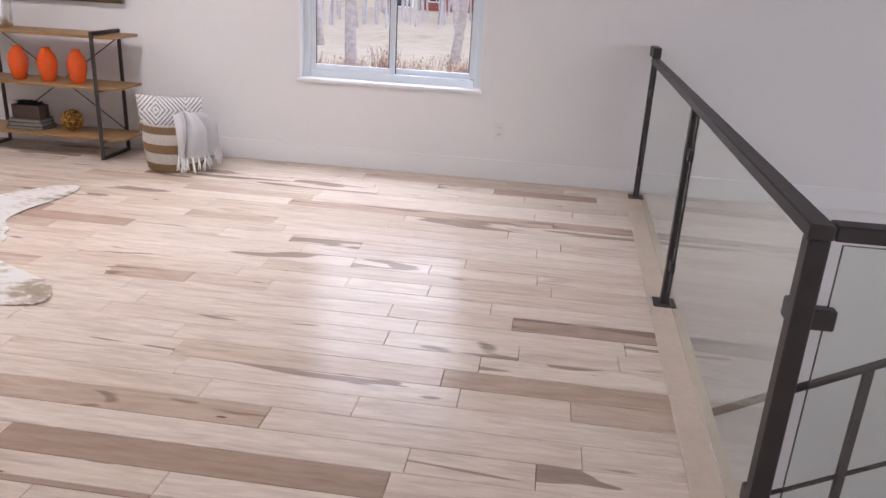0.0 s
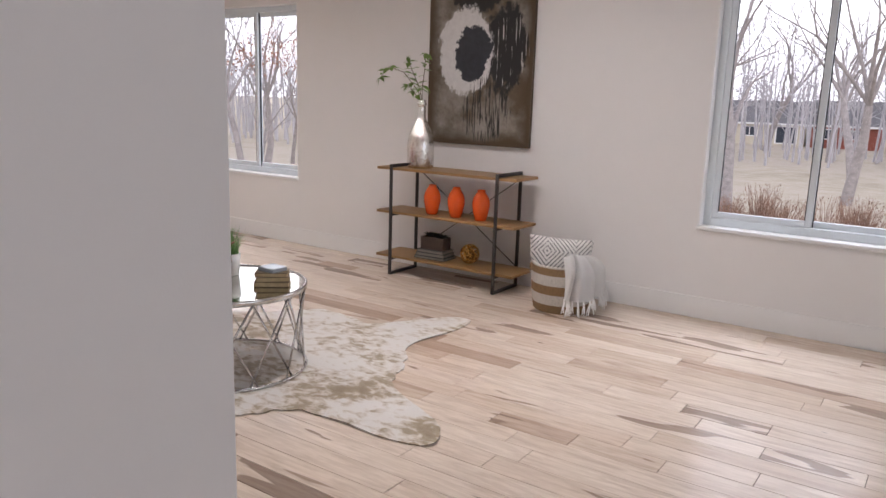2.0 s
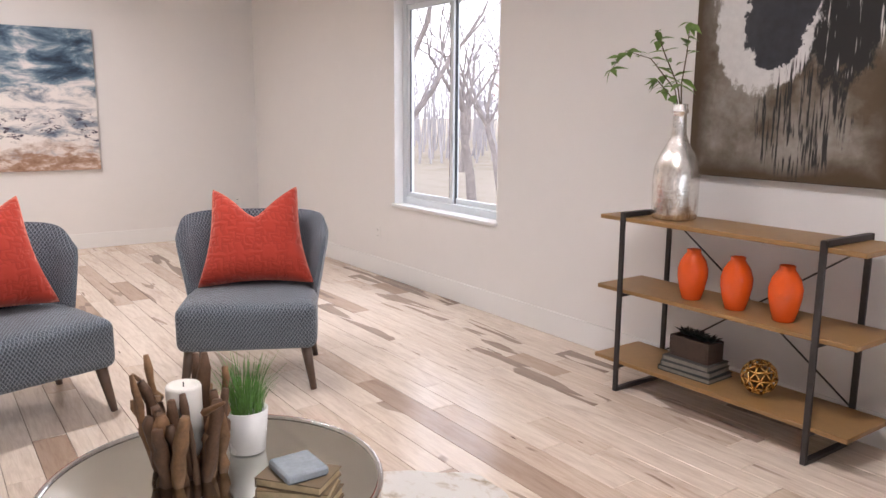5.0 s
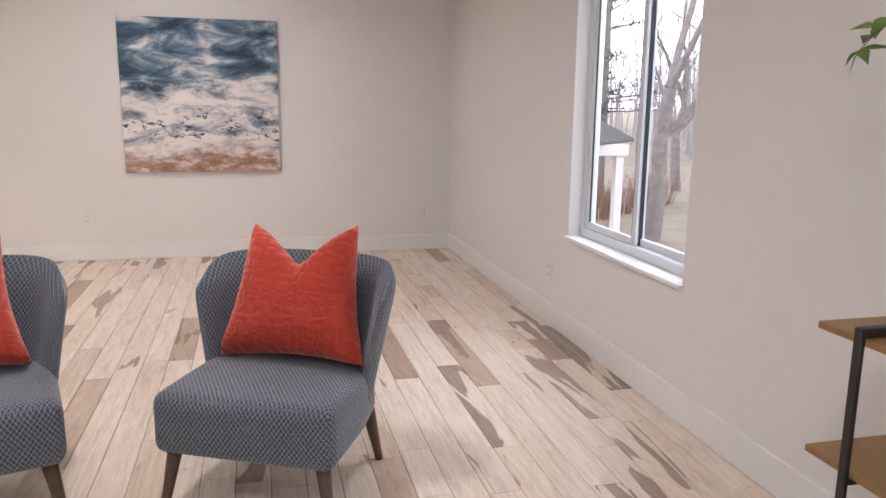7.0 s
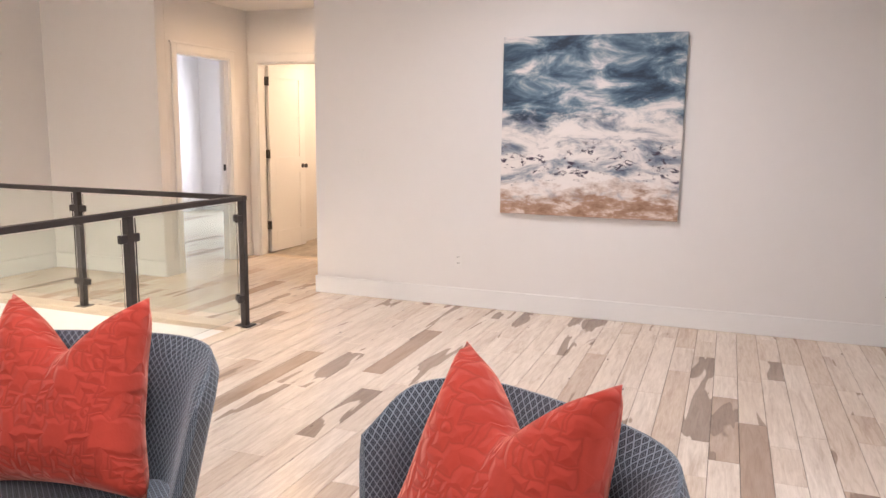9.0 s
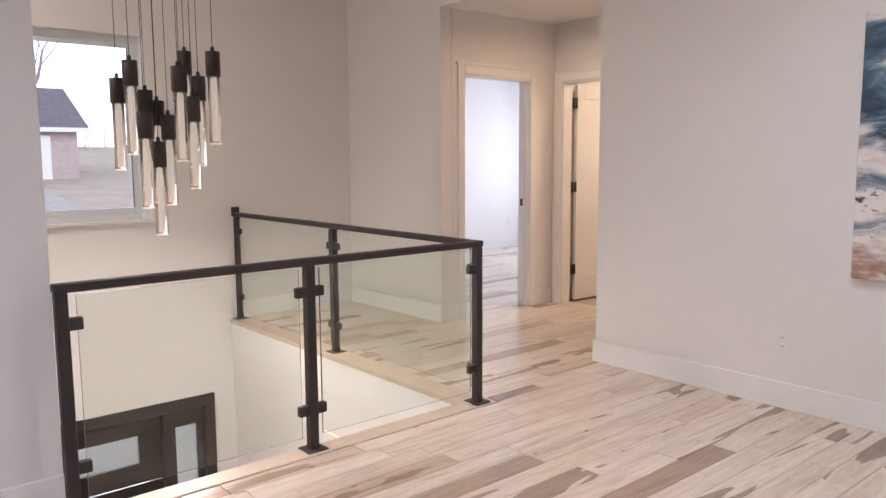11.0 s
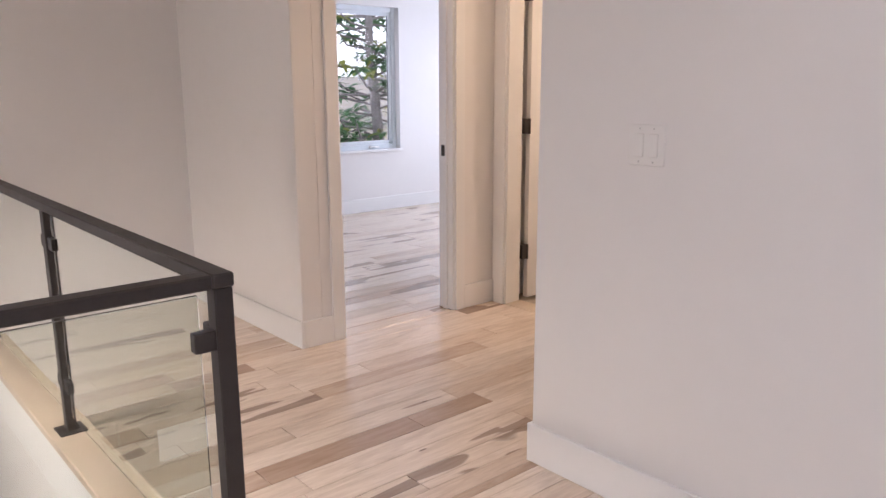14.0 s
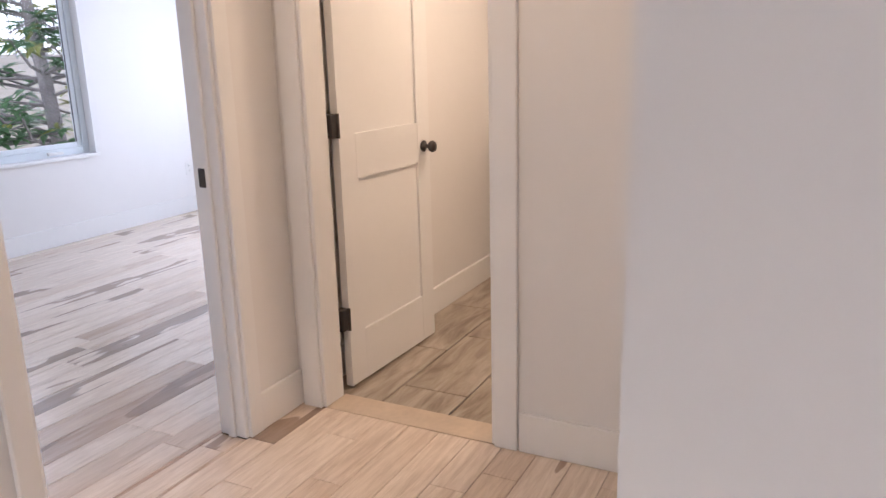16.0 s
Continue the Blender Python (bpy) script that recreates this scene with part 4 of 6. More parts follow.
def hide_radius(a):
    r = 0.70
    for deg, amp, width in HIDE_LOBES:
        d = (math.degrees(a) - deg + 180) % 360 - 180
        r += amp * math.exp(-(d / width) ** 2)
    return r + 0.035 * noise.noise(Vector((math.cos(a) * 5, math.sin(a) * 5, 2))) + 0.02 * noise.noise(Vector((math.cos(a) * 17, math.sin(a) * 17, 4)))


bm = bmesh.new()
NA, NR = 200, 16
rings = []
for top in (1, 0):
    for k in range(NR + 1):
        if not top and k < NR:
            continue
        f = k / NR
        ringv = []
        for q in range(NA):
            a = q * 2 * math.pi / NA
            r = hide_radius(a) * f ** 0.85
            x, y = r * math.cos(a), r * math.sin(a)
            w = 0.010 * max(0.0, noise.noise(Vector((x * 3, y * 3, 0)))) * (0.3 + f) + (0.012 * max(0.0, noise.noise(Vector((math.cos(a) * 9, math.sin(a) * 9, 7)))) * f ** 6)
            ringv.append(bm.verts.new((x, y, (0.0065 + w) if top else 0.001 + w)))
        rings.append(ringv)
for a, b in zip(rings, rings[1:]):
    for q in range(NA):
        bm.faces.new((a[q], b[q], b[(q + 1) % NA], a[(q + 1) % NA]))
bmesh.ops.remove_doubles(bm, verts=rings[0], dist=0.001)
bmesh.ops.recalc_face_normals(bm, faces=bm.faces)
hide = part("cowhide_rug", bm, hide_material())
hide.location = (HC[0], HC[1], 0.0)
tagged(hide, "cream cowhide rug with tan speckles lying on the floor", "rug")

# ---------------------------------------------------------------- console shelf
SHELF_WOOD = plain("honey_wood", (0.30, 0.17, 0.062), 0.42, vary=0.15, scale=3, bump_scale=60)
shelf = thing("console_shelf", "three-tier shelf of honey wood boards on black metal frames", "shelf")
SX0, SX1, SY0, SY1 = -4.185, -3.235, 5.205, 5.50
for z in (0.845, 0.505, 0.155):
    part("shelf_board", B(-4.335, SY0 - 0.01 + 0.013, z - 0.020, -3.085, SY1 + 0.03, z, bev=0.003), SHELF_WOOD, shelf)
for x in (SX0, SX1):
    bm = bmesh.new()
    w = 0.0125
    box(bm, x - w, SY0 - 0.012, 0, x + w, SY0 + 0.002, 0.870, bev=0.002)
    box(bm, x - w, SY1 + 0.031, 0, x + w, SY1 + 0.045, 0.870, bev=0.002)
    box(bm, x - w, SY0 + 0.002, 0.846, x + w, SY1 + 0.031, 0.870, bev=0.002)
    box(bm, x - w, SY0 + 0.002, 0.0, x + w, SY1 + 0.031, 0.020, bev=0.002)
    for z in (0.474, 0.124):
        box(bm, x - w, SY0 + 0.002, z - 0.006, x + w, SY1 + 0.031, z + 0.010)
    part("side_frame", bm, BLACK, shelf, "black metal side frame")
for a, b in ((0.82, 0.14), (0.14, 0.82)):
    part("cross_brace", tube(bmesh.new(), [(SX0, SY1 + 0.052 if a > b else SY1 + 0.058, a), (SX1, SY1 + 0.052 if a > b else SY1 + 0.058, b)], 0.004, 6), BLACK, shelf)

# mercury-glass bottle with branches
def mercury():
    m, t, b = material("mercury_glass")
    c = coords(t)
    n = noise_tex(t, coords(t, (1, 1, 0.35)), 26, 5, 0.7)
    z = node(t, "SeparateXYZ", {0: c}).outputs[2]
    f = maths(t, "MULTIPLY_ADD", z, -0.55, maths(t, "ADD", n, 0.16))
    silver = ramp(t, f, [(0.45, (0.90, 0.89, 0.86)), (0.62, (0.82, 0.79, 0.75)), (0.76, (0.50, 0.41, 0.34))])
    specks = noise_tex(t, c, 150, 3, 0.6)
    silver = mix(t, ramp(t, specks, [(0.60, (0, 0, 0)), (0.66, (0.75, 0.75, 0.75))]), silver, (0.14, 0.11, 0.09))
    t.links.new(silver, b.inputs["Base Color"])
    b.inputs["Metallic"].default_value = 0.92
    t.links.new(maths(t, "MULTIPLY_ADD", n, 0.35, 0.02), b.inputs["Roughness"])
    bump(t, b, maths(t, "ADD", n, maths(t, "MULTIPLY", noise_tex(t, c, 60, 3), 0.5)), 0.4, 0.006)
    return m


LEAF = plain("ivy_leaf", (0.165, 0.28, 0.058), 0.45, vary=0.45, scale=18)
STEM = plain("stem", (0.13, 0.10, 0.05), 0.7, vary=0.3)
bottle = thing("bottle_vase", "silver mercury-glass bottle holding leafy branches", "vase", m=pose(-4.03, 5.365, 0.845))
part("bottle", lathe(bmesh.new(), [(0.09, 0.0), (0.099, 0.006), (0.102, 0.03), (0.104, 0.19), (0.097, 0.245), (0.075, 0.30), (0.048, 0.345), (0.033, 0.385), (0.030, 0.46), (0.030, 0.475), (0.036, 0.478), (0.037, 0.492), (0.032, 0.498), (0.033, 0.515), (0.029, 0.518), (0.026, 0.50), (0.025, 0.40)], 36), mercury(), bottle)


def leaf_into(bm, base, direction, normal, L, w):
    d = Vector(direction).normalized()
    n = Vector(normal)
    s = d.cross(n).normalized()
    n = s.cross(d)
    prof = ((0.0, 0.08), (0.18, 0.75), (0.38, 1.0), (0.62, 0.62), (0.82, 0.28), (1.0, 0.02))
    prev = None
    for f, k in prof:
        c = Vector(base) + d * L * f - n * (L * 0.22 * f * f)
        up = n * (w * 0.22 * k)
        cur = [bm.verts.new(c - s * w * k + up), bm.verts.new(c), bm.verts.new(c + s * w * k + up)]
        if prev:
            for q in (0, 1):
                bm.faces.new((prev[q], prev[q + 1], cur[q + 1], cur[q]))
        prev = cur


lr = random.Random(9)
STEMS = [((0, 0, 0.46), (-0.02, -0.02, 0.58), (-0.14, -0.05, 0.72), (-0.26, -0.08, 0.76), (-0.33, -0.10, 0.68)), ((0.01, 0, 0.46), (0.0, -0.03, 0.60), (-0.05, -0.07, 0.74), (-0.07, -0.10, 0.83)), ((0, 0.01, 0.46), (0.02, -0.03, 0.60), (0.055, -0.05, 0.73), (0.07, -0.06, 0.86)), ((0, 0, 0.46), (-0.04, -0.02, 0.55), (-0.10, -0.04, 0.62))]
for st in STEMS:
    part("branch", tube(bmesh.new(), st, [0.0035, 0.003, 0.0025, 0.002, 0.0012][:len(st)], 6), STEM, bottle)
    for a, b in zip(st[1:], st[2:]):
        for k in range(5):
            f = lr.random()
            p = Vector(a).lerp(Vector(b), f)
            ang = lr.uniform(0, 6.283)
            bm = bmesh.new()
            leaf_into(bm, p, (math.cos(ang), math.sin(ang), lr.uniform(-0.5, 0.5)), (lr.uniform(-0.4, 0.4), lr.uniform(-0.6, 0.1), 1), lr.uniform(0.055, 0.095), lr.uniform(0.014, 0.024))
            part("leaf", bm, LEAF, bottle)
    p = Vector(st[-1])
    for k in range(3):
        bm = bmesh.new()
        leaf_into(bm, p, (lr.uniform(-1, 1), lr.uniform(-1, 0.3), lr.uniform(-0.8, 0.4)), (0, -0.3, 1), lr.uniform(0.05, 0.08), 0.016)
        part("leaf", bm, LEAF, bottle)

# orange vases
ORANGE = plain("orange_glaze", (0.76, 0.098, 0.011), 0.12, vary=0.06, scale=6)
vase = tagged(part("ceramic_vase", lathe(bmesh.new(), [(0.037, 0.0), (0.042, 0.004), (0.055, 0.05), (0.065, 0.10), (0.066, 0.135), (0.055, 0.175), (0.039, 0.20), (0.030, 0.212), (0.031, 0.226), (0.027, 0.227), (0.024, 0.215), (0.028, 0.19)], 36), ORANGE), "glossy orange ceramic vase on the middle shelf", "vase", group="orange vases")
vase.location = (-3.875, 5.32, 0.505)
for x in (-3.655, -3.435):
    copy_thing(vase, pose(x, 5.32, 0.505))

# dark planter box on books, gold orb
GREY_PAGES = plain("grey_page_edges", (0.24, 0.22, 0.19), 0.8, vary=0.2, scale=60)
bz = 0.155
for w, d, h, col, rz in ((0.27, 0.18, 0.022, (0.02, 0.025, 0.022), 2), (0.25, 0.17, 0.026, (0.04, 0.05, 0.045), 5), (0.24, 0.16, 0.024, (0.075, 0.072, 0.066), 1)):
    book("book", "dark hardback book on the lowest shelf", w, d, h, col, pose(-3.86, 5.36, bz, 0, 0, rz), pages=GREY_PAGES, group="books on the shelf")
    bz += h
planter = thing("planter_box", "dark brown wooden planter box with small succulents", "planter", m=pose(-3.86, 5.36, bz))
DARKBOX = plain("dark_box_wood", (0.060, 0.036, 0.025), 0.7, vary=0.3, bump_scale=60)
bm = bmesh.new()
for a in ((-0.105, -0.055, -0.093, 0.055), (0.093, -0.055, 0.105, 0.055), (-0.093, -0.055, 0.093, -0.043), (-0.093, 0.043, 0.093, 0.055)):
    box(bm, a[0], a[1], 0, a[2], a[3], 0.095, bev=0.002)
box(bm, -0.093, -0.043, 0, 0.093, 0.043, 0.075)
part("box", bm, DARKBOX, planter)
SUCC = plain("succulent", (0.030, 0.040, 0.030), 0.5, vary=0.4, scale=20)
for k in range(7):
    cx, cy = -0.078 + k * 0.026, lr.uniform(-0.02, 0.02)
    bm = bmesh.new()
    for q in range(12):
        a = q * 2.4
        leaf_into(bm, (cx, cy, 0.088), (math.cos(a), math.sin(a), 0.45 + q * 0.10), (0, 0, 1), 0.066 - q * 0.0018, 0.012)
    part("succulent", bm, SUCC, planter)
GOLD = plain("polished_gold", (0.80, 0.50, 0.17), 0.14, metal=1.0, vary=0.06)
orb = thing("gold_orb", "openwork gold metal sphere on the lowest shelf", "ornament", m=pose(-3.535, 5.35, 0.155 + 0.080))
ico = bmesh.new()
bmesh.ops.create_icosphere(ico, subdivisions=2, radius=0.073)
bm = bmesh.new()
for e in ico.edges:
    tube(bm, [e.verts[0].co, e.verts[1].co], 0.0045, 5)
ico.free()
part("lattice", bm, GOLD, orb)
part("core", lathe(bmesh.new(), [(0.0001, -0.05)] + [(0.05 * math.sin(k * math.pi / 12), -0.05 * math.cos(k * math.pi / 12)) for k in range(1, 12)] + [(0.0001, 0.05)], 20), plain("dark_gold", (0.16, 0.09, 0.03), 0.3, metal=1.0), orb)

# ---------------------------------------------------------------- basket with pillow and throw
def basket_mat():
    m, t, b = material("striped_seagrass")
    z = node(t, "SeparateXYZ", {0: node(t, "TexCoord").outputs["Object"]}).outputs[2]
    c = ramp(t, maths(t, "DIVIDE", z, 0.36), [(0.0, (0.30, 0.19, 0.095)), (0.17, (0.66, 0.62, 0.56)), (0.38, (0.30, 0.185, 0.09)), (0.57, (0.66, 0.62, 0.56)), (0.78, (0.32, 0.20, 0.10)), (0.93, (0.62, 0.58, 0.52))], "CONSTANT")
    n = noise_tex(t, coords(t, (30, 30, 6)), 5, 3)
    t.links.new(mix(t, 0.5, c, ramp(t, n, [(0.3, (0.5, 0.5, 0.5)), (0.65, (1, 1, 1))]), "MULTIPLY"), b.inputs["Base Color"])
    b.inputs["Roughness"].default_value = 0.9
    bump(t, b, n, 0.4, 0.004)
    return m


BX, BY = -2.70, 5.215
basket = thing("woven_basket", "round basket woven in tan and white stripes", "basket", m=pose(BX, BY, 0) @ Matrix.Diagonal((1.10, 1.10, 0.92, 1)))
prof = []
for k in range(31):
    z = 0.345 * k / 30
    r = 0.165 + 0.022 * math.sin(min(1, z / 0.30) * math.pi * 0.6) + 0.0035 * (1 if k % 2 else -1)
    prof.append((r, z))
prof += [(0.180, 0.350), (0.168, 0.345), (0.160, 0.24), (0.0001, 0.24)]
part("body", lathe(bmesh.new(), prof, 40), basket_mat(), basket)
for a in (200, 20):
    c = (0.19 * math.cos(radians(a)), 0.19 * math.sin(radians(a)))
    pts = [(c[0] + 0.05 * math.cos(q) * -math.sin(radians(a)), c[1] + 0.05 * math.cos(q) * math.cos(radians(a)), 0.30 + 0.04 * math.sin(q)) for q in [k * math.pi / 6 for k in range(13)]]
    part("handle", tube(bmesh.new(), pts, 0.008, 6), basket_mat() if a == 20 else bpy.data.materials["striped_seagrass"], basket)


def diamond_mat():
    m, t, b = material("white_cotton_black_diamonds")
    s = node(t, "SeparateXYZ", {0: node(t, "TexCoord").outputs["Object"]}).outputs
    ax = maths(t, "ABSOLUTE", maths(t, "SUBTRACT", maths(t, "MODULO", maths(t, "ADD", s[0], 1.105), 0.30), 0.105))
    az = maths(t, "ABSOLUTE", maths(t, "SUBTRACT", s[2], 0.16))
    d = maths(t, "MULTIPLY_ADD", az, 0.85, ax)
    line = maths(t, "FRACT", maths(t, "MULTIPLY", d, 36.0))
    dash = noise_tex(t, coords(t), 160, 1)
    k = maths(t, "MULTIPLY", maths(t, "LESS_THAN", line, 0.26), maths(t, "GREATER_THAN", dash, 0.40))
    n = noise_tex(t, coords(t), 300, 2)
    white = mix(t, n, (0.66, 0.64, 0.61), (0.80, 0.78, 0.75))
    t.links.new(mix(t, k, white, (0.05, 0.05, 0.06)), b.inputs["Base Color"])
    b.inputs["Roughness"].default_value = 0.9
    bump(t, b, n, 0.25, 0.003)
    return m


bm = pillow_mesh(bmesh.new(), 0.46, 0.27, 0.14, seed=20)
for v in bm.verts:
    v.co.x *= 0.70 + 0.30 * min(1, max(0, v.co.z / 0.13))
p = part("throw_pillow", bm, diamond_mat())
p.matrix_world = pose(BX - 0.035, BY + 0.015, 0.215, -14, 4, 33)
tagged(p, "white pillow with dashed black diamonds standing in the basket", "pillow")

THROW = linen("white_knit_throw", (0.90, 0.885, 0.86), 160)
throw = thing("throw_blanket", "white knitted throw with tassels draped over the basket", "blanket", m=pose(BX, BY, 0, 0, 0, 14) @ Matrix.Diagonal((1.16, 1.16, 0.90, 1)))
# the cloth leaves the basket, runs over its rim and hangs down outside in folds
bm = bmesh.new()
NU, NV = 72, 30
cl = {}
for i in range(NU + 1):
    for j in range(NV + 1):
        u, v = i / NU, j / NV
        ang = radians(-80 + 140 * u + 6 * math.sin(u * 15 + v * 2))
        pleat = abs(math.sin(u * 13.5 + 0.5 + 0.7 * v)) ** 0.7
        fold = 0.038 * pleat + 0.007 * math.sin(u * 55 + v * 3) - 0.006
        if v < 0.35:
            f = v / 0.35
            r, z = 0.035 + 0.145 * f, 0.370 + 0.060 * math.sin(f * math.pi * 0.9) + 0.022 * math.sin(u * 7.1) * math.sin(f * math.pi) - 0.01 * f
        else:
            f = (v - 0.35) / 0.65
            r, z = 0.18 + 0.030 * math.sin(min(1, f * 2.5) * math.pi / 2) + 0.010 * f, 0.375 - (0.215 + 0.035 * math.sin(u * 5.5 + 0.4)) * f ** 1.15
        r += fold * min(1, v / 0.35)
        z += 0.012 * noise.noise(Vector((u * 7, v * 6, 1))) + 0.012 * (pleat - 0.5) * min(1, v / 0.35) * (1 - v)
        cl[i, j] = bm.verts.new((r * math.cos(ang), r * math.sin(ang), z))
for i in range(NU):
    for j in range(NV):
        bm.faces.new((cl[i, j], cl[i + 1, j], cl[i + 1, j + 1], cl[i, j + 1]))
ends = [cl[i, NV].co.copy() for i in range(NU + 1)]
bmesh.ops.solidify(bm, geom=bm.faces[:], thickness=0.006)
bmesh.ops.recalc_face_normals(bm, faces=bm.faces[:])
part("cloth", bm, THROW, throw)
for k, e in enumerate(ends[::3]):
    bm = bmesh.new()
    L = lr.uniform(0.075, 0.115)
    o = Vector((e.x, e.y, 0)).normalized() * 0.006
    for q in range(4):
        s = Vector((lr.uniform(-0.006, 0.006), lr.uniform(-0.006, 0.006), 0))
        w = Vector((lr.uniform(-0.014, 0.014), lr.uniform(-0.014, 0.014), -L * lr.uniform(0.85, 1)))
        tube(bm, [e + Vector((0, 0, 0.006)), e + o + s * 0.4 + Vector((0, 0, -0.018)), e + o * 1.4 + s + w * 0.6, e + o * 1.6 + s + w], [0.003, 0.0042, 0.0036, 0.0022], 5)
    part("tassel", bm, THROW, throw)

# ---------------------------------------------------------------- paintings
def sea_mat():
    m, t, b = material("sea_painting_canvas")
    obj = node(t, "TexCoord").outputs["Object"]
    s = node(t, "SeparateXYZ", {0: obj}).outputs
    y, z = s[1], maths(t, "DIVIDE", s[2], 1.295)
    c1 = node(t, "Mapping", {"Vector": obj, "Scale": (1, 1.35, 3.4), "Rotation": (0.24, 0, 0), "Location": (0, 1.3, 4.7)}).outputs[0]
    n1 = noise_tex(t, c1, 1.9, 11, 0.64, 0.55)
    n2 = noise_tex(t, node(t, "Mapping", {"Vector": obj, "Scale": (1, 1.3, 3.0), "Location": (0, 7.3, 2.2)}).outputs[0], 5.0, 7, 0.68, 0.2)
    n3 = noise_tex(t, node(t, "Mapping", {"Vector": obj, "Scale": (1, 1.0, 2.0)}).outputs[0], 11.0, 6, 0.7, 0.4)
    water = ramp(t, n1, [(0.36, (0.016, 0.034, 0.066)), (0.45, (0.05, 0.10, 0.16)), (0.53, (0.15, 0.235, 0.31)), (0.58, (0.36, 0.42, 0.47)), (0.66, (0.80, 0.76, 0.74))])
    foam = ramp(t, n1, [(0.36, (0.13, 0.17, 0.24)), (0.43, (0.36, 0.39, 0.44)), (0.48, (0.66, 0.64, 0.63)), (0.53, (0.82, 0.78, 0.75)), (0.7, (0.86, 0.82, 0.79))])
    sand = ramp(t, n2, [(0.35, (0.27, 0.15, 0.09)), (0.5, (0.42, 0.27, 0.19)), (0.62, (0.72, 0.62, 0.56))])
    zz = maths(t, "MULTIPLY_ADD", n2, 0.40, maths(t, "MULTIPLY_ADD", maths(t, "SINE", maths(t, "MULTIPLY", y, 5.2)), 0.03, maths(t, "SUBTRACT", z, 0.20)))
    col = mix(t, ramp(t, zz, [(0.53, (0, 0, 0)), (0.60, (1, 1, 1))]), foam, water)
    col = mix(t, ramp(t, zz, [(0.08, (1, 1, 1)), (0.19, (0, 0, 0))]), col, sand)
    band = ramp(t, zz, [(0.18, (0, 0, 0)), (0.24, (1, 1, 1)), (0.36, (1, 1, 1)), (0.42, (0, 0, 0))])
    spots = ramp(t, n3, [(0.565, (0, 0, 0)), (0.595, (1, 1, 1))])
    col = mix(t, mix(t, 1.0, band, spots, "MULTIPLY"), col, (0.055, 0.045, 0.075))
    t.links.new(col, b.inputs["Base Color"])
    b.inputs["Roughness"].default_value = 0.55
    bump(t, b, n3, 0.15, 0.003)
    return m


CANVAS_EDGE = plain("canvas_edge", (0.62, 0.58, 0.54), 0.8)
sea = thing("sea_painting", "square canvas of blue waves, white foam and sand", "painting", m=pose(W, 2.728, 0.762))
part("canvas", B(0.004, 0, 0, 0.038, 1.295, 1.295, bev=0.003), sea_mat(), sea, smooth=False)
part("stretcher", B(0.0, 0.01, 0.01, 0.004, 1.285, 1.285), CANVAS_EDGE, sea)


def abstract_mat():
    m, t, b = material("abstract_painting_canvas")
    obj = node(t, "TexCoord").outputs["Object"]
    s = node(t, "SeparateXYZ", {0: obj}).outputs
    x, z = s[0], s[2]
    big = noise_tex(t, obj, 3.2, 5, 0.6)
    fine = noise_tex(t, obj, 22, 5, 0.65)
    mid = noise_tex(t, node(t, "Mapping", {"Vector": obj, "Scale": (1.6, 1, 1)}).outputs[0], 9, 6, 0.72)
    streak = noise_tex(t, node(t, "Mapping", {"Vector": obj, "Scale": (60, 1, 4)}).outputs[0], 1.0, 3, 0.6)
    bg = mix(t, ramp(t, big, [(0.4, (0, 0, 0)), (0.6, (1, 1, 1))]), (0.125, 0.09, 0.055), (0.33, 0.305, 0.27))
    bg = mix(t, 0.5, bg, ramp(t, fine, [(0.3, (0.55, 0.52, 0.48)), (0.65, (1, 1, 1))]), "MULTIPLY")
    edge = maths(t, "MINIMUM", maths(t, "MINIMUM", x, maths(t, "SUBTRACT", 0.92, x)), z)
    bg = mix(t, ramp(t, maths(t, "MULTIPLY_ADD", big, 0.10, edge), [(0.08, (1, 1, 1)), (0.17, (0, 0, 0))]), bg, (0.075, 0.048, 0.024))

    def dist(cx, cz, sx, sz, amount, tex):
        dx = maths(t, "DIVIDE", maths(t, "SUBTRACT", x, cx), sx)
        dz = maths(t, "DIVIDE", maths(t, "SUBTRACT", z, cz), sz)
        r = maths(t, "SQRT", maths(t, "ADD", maths(t, "MULTIPLY", dx, dx), maths(t, "MULTIPLY", dz, dz)))
        return maths(t, "MULTIPLY_ADD", maths(t, "SUBTRACT", tex, 0.5), amount, r)

    dark = (0.016, 0.015, 0.015)
    # black field behind, at the upper middle and to the right with pale scratches
    f1 = ramp(t, dist(0.68, 0.72, 0.20, 0.34, 1.3, mid), [(0.85, (1, 1, 1)), (1.05, (0, 0, 0))])
    col = mix(t, f1, bg, dark)
    f2 = ramp(t, dist(0.44, 1.12, 0.26, 0.17, 1.2, mid), [(0.85, (1, 1, 1)), (1.1, (0, 0, 0))])
    col = mix(t, f2, col, dark)
    scr = mix(t, 1.0, ramp(t, streak, [(0.60, (0, 0, 0)), (0.64, (1, 1, 1))]), ramp(t, dist(0.72, 0.74, 0.17, 0.30, 0.5, big), [(0.9, (1, 1, 1)), (1.0, (0, 0, 0))]), "MULTIPLY")
    col = mix(t, scr, col, (0.60, 0.58, 0.54))
    ring = ramp(t, dist(0.345, 0.69, 0.250, 0.335, 0.75, mid), [(0.93, (1, 1, 1)), (1.0, (0, 0, 0))])
    col = mix(t, ring, col, mix(t, fine, (0.52, 0.51, 0.50), (0.80, 0.79, 0.78)))
    heart = ramp(t, dist(0.405, 0.68, 0.165, 0.205, 1.3, noise_tex(t, obj, 9, 6, 0.7)), [(0.93, (1, 1, 1)), (0.97, (0, 0, 0))])
    col = mix(t, heart, col, mix(t, fine, (0.012, 0.012, 0.014), (0.045, 0.05, 0.065)))
